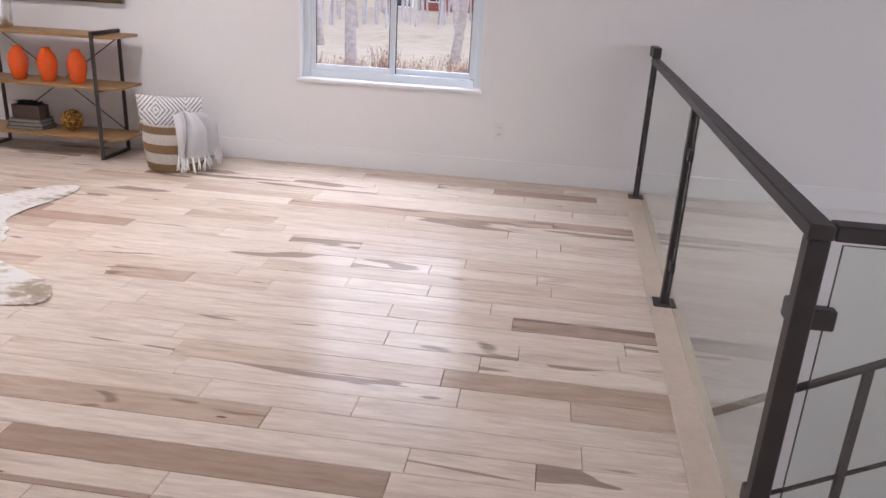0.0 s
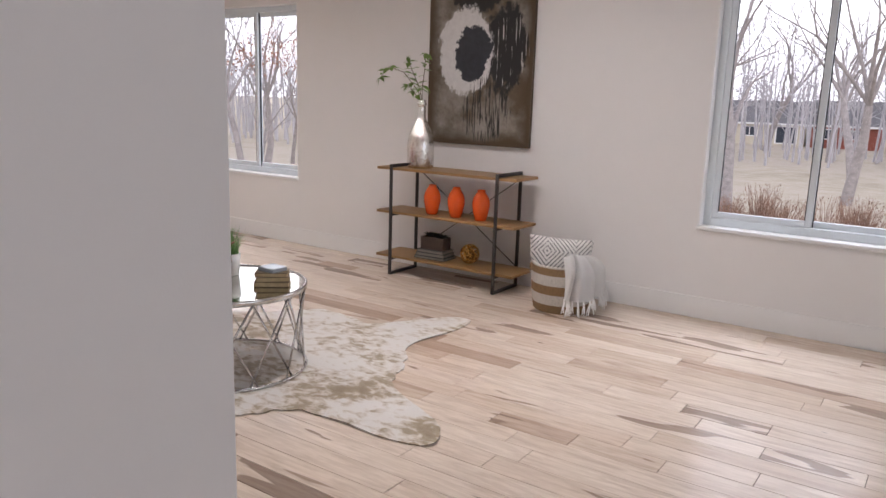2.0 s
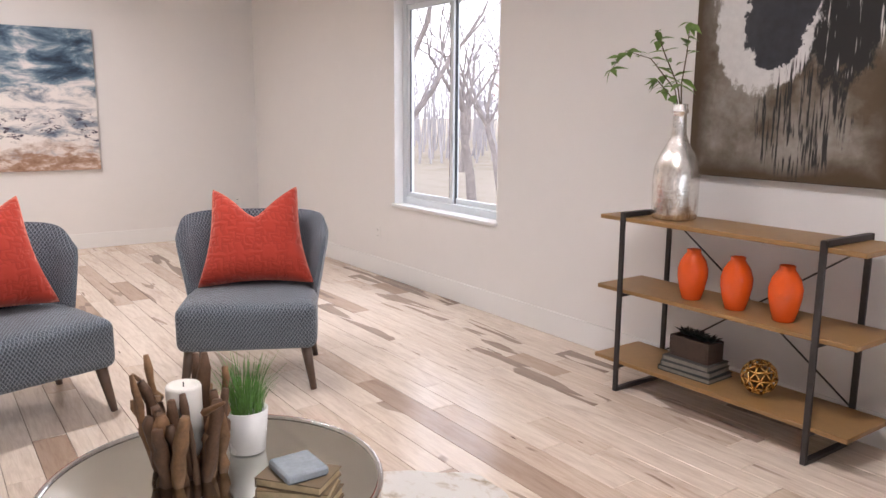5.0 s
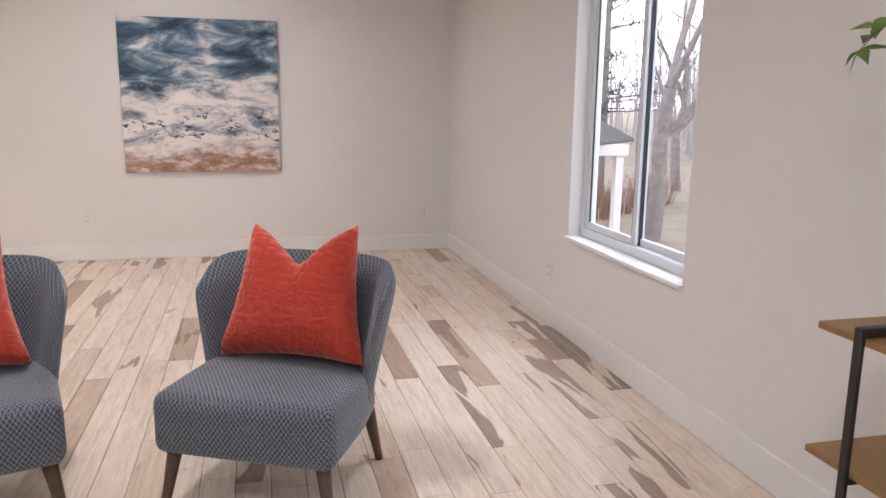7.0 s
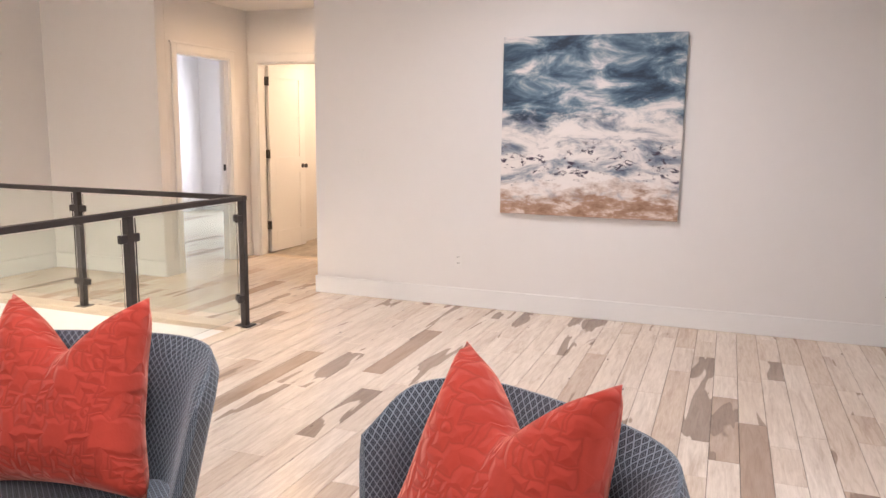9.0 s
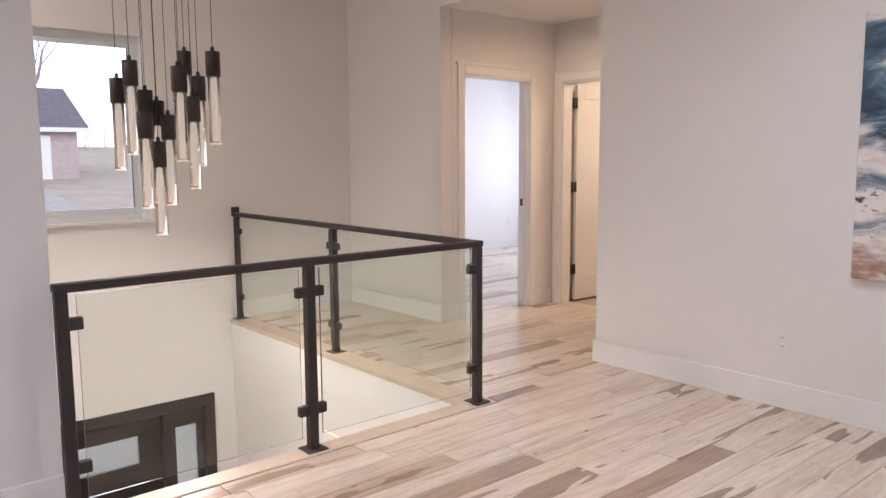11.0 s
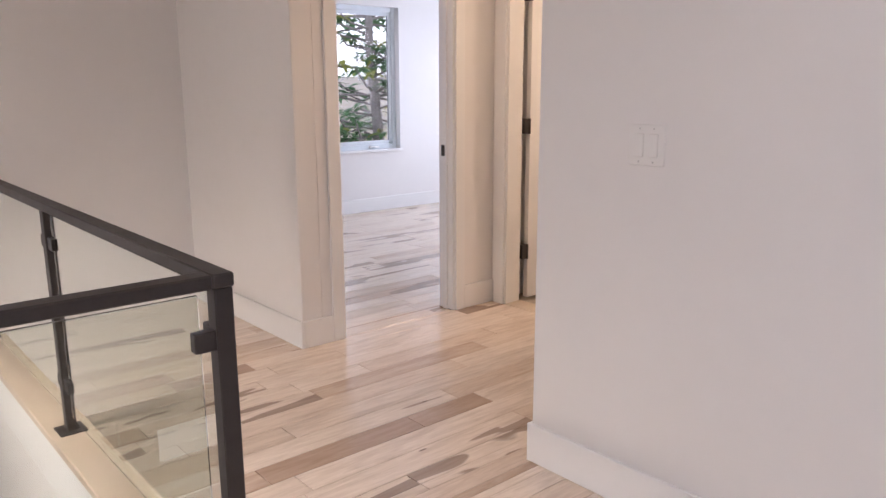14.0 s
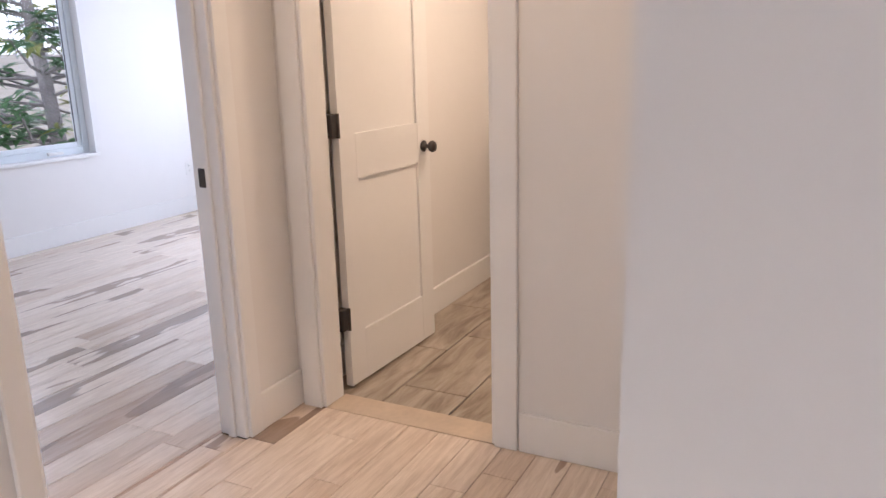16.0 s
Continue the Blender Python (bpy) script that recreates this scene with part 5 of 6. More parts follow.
    drip = mix(t, 1.0, ramp(t, streak, [(0.50, (0, 0, 0)), (0.55, (1, 1, 1))]), ramp(t, dist(0.54, 0.26, 0.22, 0.26, 0.9, mid), [(0.8, (1, 1, 1)), (1.0, (0, 0, 0))]), "MULTIPLY")
    col = mix(t, drip, col, dark)
    t.links.new(col, b.inputs["Base Color"])
    b.inputs["Roughness"].default_value = 0.5
    bump(t, b, maths(t, "MULTIPLY_ADD", streak, 0.4, fine), 0.4, 0.004)
    return m


art = thing("abstract_painting", "tall abstract canvas with a white ring on black and brown", "painting", m=pose(-4.12, N, 1.037))
part("canvas", B(0.0, -0.040, 0, 0.92, -0.004, 1.22, bev=0.003), abstract_mat(), art, smooth=False)
part("stretcher", B(0.01, -0.004, 0.01, 0.91, 0.0, 1.21), CANVAS_EDGE, art)

# ---------------------------------------------------------------- outlets and switches
PLATE = plain("white_plastic", (0.80, 0.79, 0.77), 0.3, vary=0.01)
SLOT = plain("dark_slot", (0.05, 0.05, 0.05), 0.6)


def outlet(m):
    """Faces local -y."""
    o = thing("wall_outlet", "white double power outlet on the wall", "outlet", m=m, group="wall outlets")
    part("cover_plate", B(-0.036, -0.006, -0.058, 0.036, 0, 0.058, bev=0.003), PLATE, o)
    for z in (-0.024, 0.024):
        part("socket", B(-0.017, -0.0085, z - 0.0165, 0.017, -0.006, z + 0.0165, bev=0.002), PLATE, o)
        for x in (-0.007, 0.007):
            part("slot", B(x - 0.0015, -0.0092, z - 0.004, x + 0.0015, -0.0085, z + 0.008), SLOT, o)
    return o


first = outlet(pose(-0.508, N, 0.345))
for m in (pose(-7.13, N, 0.345), pose(W, 2.388, 0.365, 0, 0, 90), pose(W, 5.36, 0.360, 0, 0, 90), pose(-13.95, BED_S, 0.40, 0, 0, 180)):
    copy_thing(first, m)
sw = thing("light_switch", "white double rocker light switch on the wall", "switch", m=pose(W, 1.540, 1.160, 0, 0, 90))
part("cover_plate", B(-0.062, -0.006, -0.060, 0.062, 0, 0.060, bev=0.003), PLATE, sw)
for x in (-0.024, 0.024):
    part("rocker", B(x - 0.0165, -0.011, -0.034, x + 0.0165, -0.006, 0.034, bev=0.002), PLATE, sw)
    for z in (-0.048, 0.048):
        part("screw", tube(bmesh.new(), [(x, -0.006, z), (x, -0.0072, z)], 0.003, 8), plain("screw_white", (0.62, 0.61, 0.60), 0.3) if "screw_white" not in bpy.data.materials else bpy.data.materials["screw_white"], sw)

# ---------------------------------------------------------------- chandelier
def crystal():
    m, t, b = material("lit_crystal")
    b.inputs["Base Color"].default_value = (0.86, 0.80, 0.73, 1)
    b.inputs["Transmission Weight"].default_value = 1.0
    b.inputs["IOR"].default_value = 1.35
    b.inputs["Roughness"].default_value = 0.06
    b.inputs["Emission Color"].default_value = (1.0, 0.80, 0.55, 1)
    n = node(t, "TexVoronoi", {"Vector": coords(t), "Scale": 70.0}).outputs["Distance"]
    t.links.new(ramp(t, n, [(0.0, (0.16, 0.16, 0.16)), (0.25, (0.02, 0.02, 0.02))]), b.inputs["Emission Strength"])
    return m


def glow_tip():
    m, t, b = material("lit_tip")
    b.inputs["Base Color"].default_value = (0.9, 0.8, 0.65, 1)
    b.inputs["Emission Color"].default_value = (1.0, 0.78, 0.48, 1)
    b.inputs["Emission Strength"].default_value = 2.2
    return m


CRYSTAL, TIP = crystal(), glow_tip()
chand = thing("chandelier", "cluster chandelier of lit crystal rods with black caps", "chandelier")
part("canopy", lathe(bmesh.new(), [(0.36, H - 0.035), (0.36, H), (0.0001, H)], 40, at=(-7.40, -0.22, 0)), BLACK, chand)
CORE, t, b = material("lit_crystal_core")
b.inputs["Base Color"].default_value = (0.8, 0.78, 0.74, 1)
b.inputs["Emission Color"].default_value = (1.0, 0.86, 0.70, 1)
b.inputs["Emission Strength"].default_value = 0.5
for x, y, z in ((-7.41, -0.26, 1.56), (-7.20, -0.25, 1.86), (-7.49, -0.28, 1.85), (-7.29, -0.11, 1.40), (-7.49, -0.08, 1.66), (-7.17, -0.39, 1.77), (-7.29, -0.28, 1.70), (-7.61, -0.05, 1.92), (-7.20, -0.05, 1.56), (-7.40, -0.03, 1.82), (-7.58, -0.20, 1.79), (-7.62, -0.49, 1.97), (-7.37, -0.32, 1.645)):
    pen = part("pendant", lathe(bmesh.new(), [(0.010, 0.10), (0.012, 0.075), (0.041, 0.073), (0.042, 0.070), (0.042, -0.070), (0.038, -0.072)][::-1], 20, at=(x, y, z)), BLACK, chand, "black cylindrical pendant cap")
    part("cord", tube(bmesh.new(), [(x, y, z + 0.10), (x, y, H - 0.034)], 0.0022, 5), BLACK, pen)
    part("crystal_rod", lathe(bmesh.new(), [(0.030, -0.455), (0.034, -0.450), (0.034, -0.072), (0.030, -0.071)], 16, at=(x, y, z)), CRYSTAL, pen, "clear lit crystal rod")
    part("lit_core", lathe(bmesh.new(), [(0.0001, -0.44), (0.013, -0.438), (0.013, -0.085), (0.0001, -0.083)], 12, at=(x, y, z)), CORE, pen, "glowing warm white core")
    part("lit_end", lathe(bmesh.new(), [(0.031, -0.459), (0.031, -0.456)], 16, at=(x, y, z)), TIP, pen)

# ---------------------------------------------------------------- side table with an agave
SX, SY, SZ = -2.765, 1.825, 0.50
BRASS = plain("aged_silver", (0.40, 0.375, 0.34), 0.26, metal=1.0, vary=0.15)
side_t = thing("side_table", "round side table with a mirrored top and silver rim", "table", m=pose(SX, SY, 0))
part("tabletop", lathe(bmesh.new(), [(0.203, SZ - 0.012), (0.204, SZ - 0.005), (0.0001, SZ - 0.005)], 48), MIRROR, side_t, smooth=False)
part("rim", lathe(bmesh.new(), [(0.205, SZ - 0.022), (0.220, SZ - 0.022), (0.222, SZ - 0.002), (0.214, SZ + 0.004), (0.205, SZ), (0.205, SZ - 0.022)], 48), BRASS, side_t)
for k in range(3):
    a = radians(k * 120 + 20)
    part("leg", tube(bmesh.new(), [(0.195 * math.cos(a), 0.195 * math.sin(a), SZ - 0.02), (0.175 * math.cos(a), 0.175 * math.sin(a), 0.0)], 0.010, 8), BRASS, side_t)
part("lower_ring", tube(bmesh.new(), [(0.178 * math.cos(k * math.pi / 20), 0.178 * math.sin(k * math.pi / 20), 0.10) for k in range(41)], 0.007, 6), BRASS, side_t)
agave = thing("potted_agave", "broad-leaved green agave in a whitewashed clay pot", "plant", m=pose(SX + 0.01, SY - 0.03, SZ - 0.005))
part("pot", lathe(bmesh.new(), [(0.072, 0.0), (0.077, 0.004), (0.099, 0.152), (0.100, 0.160), (0.091, 0.161), (0.088, 0.137), (0.0001, 0.135)], 36), plain("whitewashed_clay", (0.58, 0.53, 0.49), 0.85, vary=0.18, scale=10, bump_scale=40), agave)
part("soil", lathe(bmesh.new(), [(0.088, 0.136), (0.05, 0.145), (0.0001, 0.147)], 20), plain("dark_soil", (0.03, 0.022, 0.016), 0.95, bump_scale=60, bump_strength=0.6), agave)
AGAVE = plain("agave_leaf", (0.030, 0.078, 0.032), 0.40, vary=0.45, scale=9)
# azimuth, rise in degrees, length, droop, half width of each leaf
LEAVES = [(150, 84, 0.40, 0.02, 0.046), (330, 80, 0.36, 0.03, 0.044), (240, 76, 0.33, 0.05, 0.040),
          (30, 52, 0.40, 0.20, 0.030), (52, 44, 0.36, 0.17, 0.034), (68, 38, 0.31, 0.13, 0.026), (215, 34, 0.30, 0.12, 0.042),
          (238, 26, 0.27, 0.14, 0.040), (340, 34, 0.20, 0.07, 0.034), (280, 40, 0.30, 0.16, 0.038), (120, 50, 0.33, 0.15, 0.036), (185, 45, 0.30, 0.16, 0.038), (5, 30, 0.20, 0.09, 0.032)]
for az, rise, L, droop, hw in LEAVES:
    L, droop, hw = L * 0.78, droop * 0.76, hw * 0.86
    a, up = radians(az), radians(rise)
    bm = bmesh.new()
    prev = None
    NSEG = 32
    for q in range(NSEG + 1):
        f = q / NSEG
        rr = 0.012 + L * f * math.cos(up) + droop * 0.35 * f * f
        zz = 0.140 + L * f * math.sin(up) - droop * f ** 2.2
        w = hw * (0.55 + 0.75 * math.sin(min(1, f * 1.15) * math.pi * 0.75)) * (1 - f ** 3.5) + 0.0006
        w *= 1 + (0.05 if q % 2 else -0.05)
        side = Vector((-math.sin(a), math.cos(a), 0))
        slope_r, slope_z = L * math.cos(up) + droop * 0.7 * f, L * math.sin(up) - droop * 2.2 * f ** 1.2
        nl = math.hypot(slope_r, slope_z)
        nrm = Vector((-slope_z / nl * math.cos(a), -slope_z / nl * math.sin(a), slope_r / nl))
        mid = Vector((rr * math.cos(a), rr * math.sin(a), zz))
        cur = [bm.verts.new(mid + side * w * g + nrm * (0.38 * w * g * g)) for g in (-1, -0.55, 0, 0.55, 1)] + [bm.verts.new(mid - nrm * (0.007 * (1 - f) + 0.0015))]
        if prev:
            for i in range(4):
                bm.faces.new((prev[i], prev[i + 1], cur[i + 1], cur[i]))
            bm.faces.new((prev[5], prev[0], cur[0], cur[5]))
            bm.faces.new((prev[4], prev[5], cur[5], cur[4]))
        prev = cur
    part("leaf", bm, AGAVE, agave)

# ---------------------------------------------------------------- handrail of the stairs beside the east railing
stair_rail = thing("stair_handrail", "black sloping handrail on posts beside the stairs", "handrail")
def slope(x):
    return -0.78 + 0.52 * (x - 1.33)
part("top_rail", tube(bmesh.new(), [(0.75, 4.42, slope(0.75)), (3.8, 4.42, slope(3.8))], 0.024, 8), BLACK, stair_rail)
part("lower_rail", tube(bmesh.new(), [(0.75, 4.42, slope(0.75) - 0.72), (3.8, 4.42, slope(3.8) - 0.72)], 0.014, 8), BLACK, stair_rail)
for x in (0.8, 1.72, 3.0):
    part("post", B(x - 0.022, 4.40, -2.74, x + 0.022, 4.44, slope(x)), BLACK, stair_rail)

# ---------------------------------------------------------------- outside
def lawn_mat():
    m, t, b = material("winter_lawn")
    c = coords(t)
    n1, n2, n3 = noise_tex(t, c, 0.06, 4), noise_tex(t, c, 0.7, 4), noise_tex(t, c, 14, 3)
    f = maths(t, "MULTIPLY_ADD", n3, 0.3, maths(t, "MULTIPLY_ADD", n2, 0.35, maths(t, "MULTIPLY", n1, 0.35)))
    t.links.new(ramp(t, f, [(0.35, (0.30, 0.25, 0.17)), (0.48, (0.44, 0.38, 0.29)), (0.56, (0.48, 0.42, 0.34)), (0.68, (0.38, 0.27, 0.21))]), b.inputs["Base Color"])
    b.inputs["Roughness"].default_value = 0.95
    bump(t, b, n3, 0.4, 0.05)
    return m


def land(x, y):
    """Height of the ground: level to the north, rising across the street to the south."""
    c = lambda v: min(1.0, max(0.0, v))
    return -3.0 + 3.4 * c((-6 - y) / 32) + 2.2 * c((-38 - y) / 34)


AX = [-900, -400, -200, -120, -80] + [-60 + 4 * k for k in range(31)] + [80, 120, 200, 400, 900]
bm = bmesh.new()
gv = [[bm.verts.new((x, y, land(x, y))) for x in AX] for y in AX]
for r0, r1 in zip(gv, gv[1:]):
    for k in range(len(AX) - 1):
        bm.faces.new((r0[k], r0[k + 1], r1[k + 1], r1[k]))
structure("ground", bm, lawn_mat(), "brown winter lawn with fallen leaves", "ground", smooth=True)
bm = bmesh.new()
prev = None
for k in range(13):
    y = -7 - k * 31 / 12
    cur = [bm.verts.new((x + 0.02 * k, y, land(x, y) + 0.03)) for x in (-14.6, -11.0)]
    if prev:
        bm.faces.new((prev[0], cur[0], cur[1], prev[1]))
    prev = cur
structure("driveway", bm, plain("pale_concrete", (0.42, 0.40, 0.37), 0.9, vary=0.12, scale=1.5), "pale concrete driveway", "driveway")
sky_m, t, b = material("overcast_sky")
em = node(t, "Emission")
cn = noise_tex(t, coords(t, (1, 1, 2.5)), 0.006, 4)
t.links.new(ramp(t, cn, [(0.3, (0.86, 0.88, 0.93)), (0.7, (1.0, 0.985, 0.975))]), em.inputs[0])
em.inputs[1].default_value = 3.7
t.links.new(em.outputs[0], t.nodes["Material Output"].inputs[0])
bm = bmesh.new()
lathe(bm, [(600, -6), (600, 160), (560, 330), (470, 460)], 64)
bmesh.ops.delete(bm, geom=[f for f in bm.faces if len(f.verts) > 4], context="FACES")
structure("backdrop", bm, sky_m, "bright overcast sky in the distance", "sky", smooth=True)

BARK = plain("grey_bark", (0.30, 0.27, 0.26), 0.9, vary=0.35, scale=4, bump_scale=18, bump_strength=0.6)
tr = random.Random(21)


def bare_tree(name, label, x, y, height, radius, limbs=5, depth=5, seed=0, leaves=0, leaf_mat=None, split=0.3):
    """A leafless tree: a tapered trunk that forks into limbs and twigs."""
    r = random.Random(seed)
    tree = thing(name, label, "tree", m=pose(x, y, land(x, y) - 0.05), group="bare trees")
    bm_t, bm_c = bmesh.new(), bmesh.new()
    tips = []

    def grow(p, d, L, rad, lev):
        pts, rads = [p], [rad]
        q = p
        for k in range(3):
            d = (d + Vector((r.uniform(-0.22, 0.22), r.uniform(-0.22, 0.22), r.uniform(-0.05, 0.15)))).normalized()
            q = q + d * L / 3
            pts.append(q)
            rads.append(rad * (1 - 0.13 * (k + 1)))
        tube(bm_t if lev == 0 else bm_c, pts, rads, 7 if lev < 2 else (5 if lev < 3 else 3), caps=False)
        if lev >= depth:
            tips.append(q)
            return
        n = limbs if lev == 0 else r.choice((2, 3, 3))
        for k in range(n):
            a = r.uniform(0, 6.283)
            spread = r.uniform(0.35, 0.85)
            side = d.orthogonal().normalized()
            side = (Matrix.Rotation(a, 3, d) @ side)
            nd = (d + side * spread + Vector((0, 0, 0.12))).normalized()
            start = pts[-1] if k < 2 else pts[r.choice((2, 3))]
            grow(start, nd, L * r.uniform(0.62, 0.82), rads[-1] * r.uniform(0.55, 0.78), lev + 1)

    grow(Vector((0, 0, 0)), Vector((r.uniform(-0.06, 0.06), r.uniform(-0.06, 0.06), 1)), height * split, radius, 0)
    part("trunk", bm_t, BARK, tree)
    crown = part("crown", bm_c, BARK, tree)
    if leaves:
        bm = bmesh.new()
        for k in range(leaves):
            p = r.choice(tips) + Vector((r.gauss(0, 0.35), r.gauss(0, 0.35), r.gauss(0, 0.3)))
            leaf_into(bm, p, (r.uniform(-1, 1), r.uniform(-1, 1), r.uniform(-0.8, 0.4)), (r.uniform(-1, 1), r.uniform(-1, 1), 1), r.uniform(0.10, 0.18), r.uniform(0.03, 0.05))
        part("foliage", bm, leaf_mat, tree)
    return tree


RUST = plain("rust_leaves", (0.33, 0.13, 0.045), 0.7, vary=0.4, scale=3)
for k, (x, y, h, r, lim, lv, lm) in enumerate((
        (-15.4, 60.0, 19, 0.55, 4, 0, None), (-13.6, 45.0, 17, 0.42, 4, 0, None), (-17.5, 82.0, 20, 0.50, 5, 0, None), (-10.0, 70.0, 19, 0.45, 5, 0, None), (-20.5, 52.0, 17, 0.42, 5, 0, None), (-6.5, 55.0, 18, 0.45, 4, 0, None), (-24.0, 75.0, 19, 0.45, 5, 0, None), (-3.0, 80.0, 19, 0.45, 5, 0, None),
        (-25.0, 16.4, 17, 0.45, 3, 0, None), (-30.0, 24.0, 15, 0.36, 5, 0, None), (-34.0, 31.0, 14, 0.32, 5, 0, None), (-30.0, 26.8, 9, 0.16, 5, 700, RUST), (-38.0, 25.0, 15, 0.4, 5, 0, None), (-44.0, 22.0, 15, 0.4, 5, 0, None), (-47.0, 36.0, 16, 0.4, 5, 0, None), (-26.5, 23.0, 13, 0.25, 5, 0, None),
        (-8.0, -52.0, 16, 0.45, 5, 0, None), (-12.5, -55.0, 16, 0.42, 5, 0, None), (-18.0, -50.0, 15, 0.40, 5, 0, None), (-6.5, -62.0, 17, 0.42, 5, 0, None), (-11.0, -33.0, 13, 0.22, 4, 0, None),
        (-8.6, 33.0, 15, 0.42, 5, 0, None), (-5.0, 40.0, 16, 0.40, 5, 0, None), (-12.5, 37.0, 15, 0.34, 5, 0, None), (-35.0, 34.0, 10, 0.20, 5, 900, RUST), (-40.0, 45.0, 16, 0.36, 5, 0, None))):
    bare_tree("bare_tree", "leafless grey tree on the lawn" if not lv else "small tree with rust-coloured leaves", x, y, h, r * 0.7, lim, (6 if -9 < x < -4 and 30 < y < 45 else 5) if not lv else 4, seed=k + 3, leaves=lv, leaf_mat=lm)

# far woods as one soft grey-brown mass of bare twigs
bm = bmesh.new()
fr = random.Random(5)
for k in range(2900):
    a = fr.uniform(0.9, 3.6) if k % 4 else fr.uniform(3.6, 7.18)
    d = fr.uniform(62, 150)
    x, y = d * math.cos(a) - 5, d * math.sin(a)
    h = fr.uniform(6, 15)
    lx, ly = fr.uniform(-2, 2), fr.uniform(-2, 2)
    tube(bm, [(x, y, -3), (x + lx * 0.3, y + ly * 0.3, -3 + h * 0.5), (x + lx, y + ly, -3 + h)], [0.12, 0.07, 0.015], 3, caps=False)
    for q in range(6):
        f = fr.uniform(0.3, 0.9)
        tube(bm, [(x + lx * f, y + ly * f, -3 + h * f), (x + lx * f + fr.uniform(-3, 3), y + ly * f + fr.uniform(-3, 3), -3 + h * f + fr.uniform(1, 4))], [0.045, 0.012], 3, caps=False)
# bark paler than on the near trees: distance haze put into its colour
tagged(part("far_woods", bm, plain("hazed_bark", (0.46, 0.44, 0.455), 0.95, vary=0.2, scale=0.3)), "bare grey woods in the distance", "woods", kind="stuff")

# leaf litter and dry shrubs below the windows
DRY = plain("dry_shrub", (0.27, 0.16, 0.11), 0.9, vary=0.4, scale=3)
def dry_shrub(x, y, r, h, seed):
    q = random.Random(seed)
    s = thing("dry_shrub", "dry reddish-brown winter shrub", "shrub", m=pose(x, y, -3.02), group="winter shrubs")
    bm = bmesh.new()
    for k in range(70):
        a, b = q.uniform(0, 6.283), r * math.sqrt(q.random())
        p = Vector((b * math.cos(a) * 0.5, b * math.sin(a) * 0.5, 0))
        e = Vector((b * math.cos(a), b * math.sin(a), h * q.uniform(0.5, 1)))
        tube(bm, [p, p.lerp(e, 0.55) + Vector((q.uniform(-0.1, 0.1), q.uniform(-0.1, 0.1), 0.1)), e], [0.018, 0.011, 0.004], 3, caps=False)
    part("stems", bm, DRY, s)
    bm = bmesh.new()
    for k in range(220):
        a, b = q.uniform(0, 6.283), r * math.sqrt(q.random())
        leaf_into(bm, (b * math.cos(a), b * math.sin(a), h * q.uniform(0.2, 1.0)), (q.uniform(-1, 1), q.uniform(-1, 1), q.uniform(-1, 0.5)), (0, 0.2, 1), q.uniform(0.06, 0.12), 0.02)
    part("leaves", bm, DRY, s)


for k in range(16):
    dry_shrub(-12.0 + k * 0.75 + tr.uniform(-0.3, 0.3), 30.5 + tr.uniform(-2.2, 2.2), tr.uniform(0.7, 1.1), tr.uniform(0.8, 1.5), k)
for k in range(6):
    dry_shrub(-27 - k * 1.3, 13.5 + k * 1.6, 1.1, 1.6, 40 + k)

BRICK = plain("red_brick", (0.27, 0.085, 0.06), 0.85, vary=0.25, scale=3, bump_scale=10)
ROOF = plain("grey_shingle", (0.17, 0.165, 0.17), 0.9, vary=0.25, scale=3, bump_scale=12)
SIDING = plain("pale_siding", (0.60, 0.55, 0.44), 0.7, vary=0.05, scale=2)
PANE = plain("dark_pane", (0.05, 0.06, 0.08), 0.1, vary=0.1)


def house(x0, x1, y0, y1, face, wall_h, roof_h, wall, label, windows, garage=None, z=-3.05):
    """A one-storey house with a gable roof along x; face is the y of the side towards the viewer."""
    h = thing("house", label, "house", m=pose(0, 0, z), group="houses across the lawn")
    part("wall", B(x0, y0, 0, x1, y1, wall_h), wall, h, smooth=False)
    bm = bmesh.new()
    ym, o = (y0 + y1) / 2, 0.5
    v = [bm.verts.new(c) for c in ((x0 - o, y0 - o, wall_h - 0.15), (x1 + o, y0 - o, wall_h - 0.15), (x1 + o, ym, wall_h + roof_h), (x0 - o, ym, wall_h + roof_h), (x0 - o, y1 + o, wall_h - 0.15), (x1 + o, y1 + o, wall_h - 0.15))]
    for q in ((0, 1, 2, 3), (3, 2, 5, 4), (0, 3, 4), (1, 5, 2), (0, 4, 5, 1)):
        bm.faces.new([v[i] for i in q])
    roof = part("roof", bm, ROOF, h, smooth=False)
    s = -1 if abs(face - y0) < 0.01 else 1
    part("fascia", B(x0 - o, face + s * (o + 0.02), wall_h - 0.32, x1 + o, face + s * (o - 0.02), wall_h - 0.10), TRIM, roof)
    for wx, wz, ww, wh in windows:
        w = part("window", B(wx - ww / 2, face + s * 0.06, wz, wx + ww / 2, face, wz + wh), TRIM, h)
        half = ww / 2 - 0.12
        for k in (-1, 1):
            part("pane", B(wx + k * half / 2 - half / 2 + 0.05, face + s * 0.075, wz + 0.12, wx + k * half / 2 + half / 2 - 0.05, face + s * 0.06, wz + wh - 0.12), PANE, w)
    if garage:
        gx, gw = garage
        part("garage_door", B(gx - gw / 2, face + s * 0.08, 0, gx + gw / 2, face, 2.2), TRIM, h)
    return h


house(-16.0, -9.0, 95, 103, 95, 2.7, 2.6, BRICK, "red brick ranch house with white-trimmed windows", [(-14.2, 1.0, 2.0, 1.2), (-11.2, 1.1, 1.2, 1.0)])
house(-26.0, -16.2, 94, 101, 94, 2.7, 2.4, SIDING, "pale sided house wing with a grey roof", [(-18.0, 0.3, 2.4, 2.0), (-22.0, 1.0, 1.8, 1.2)])
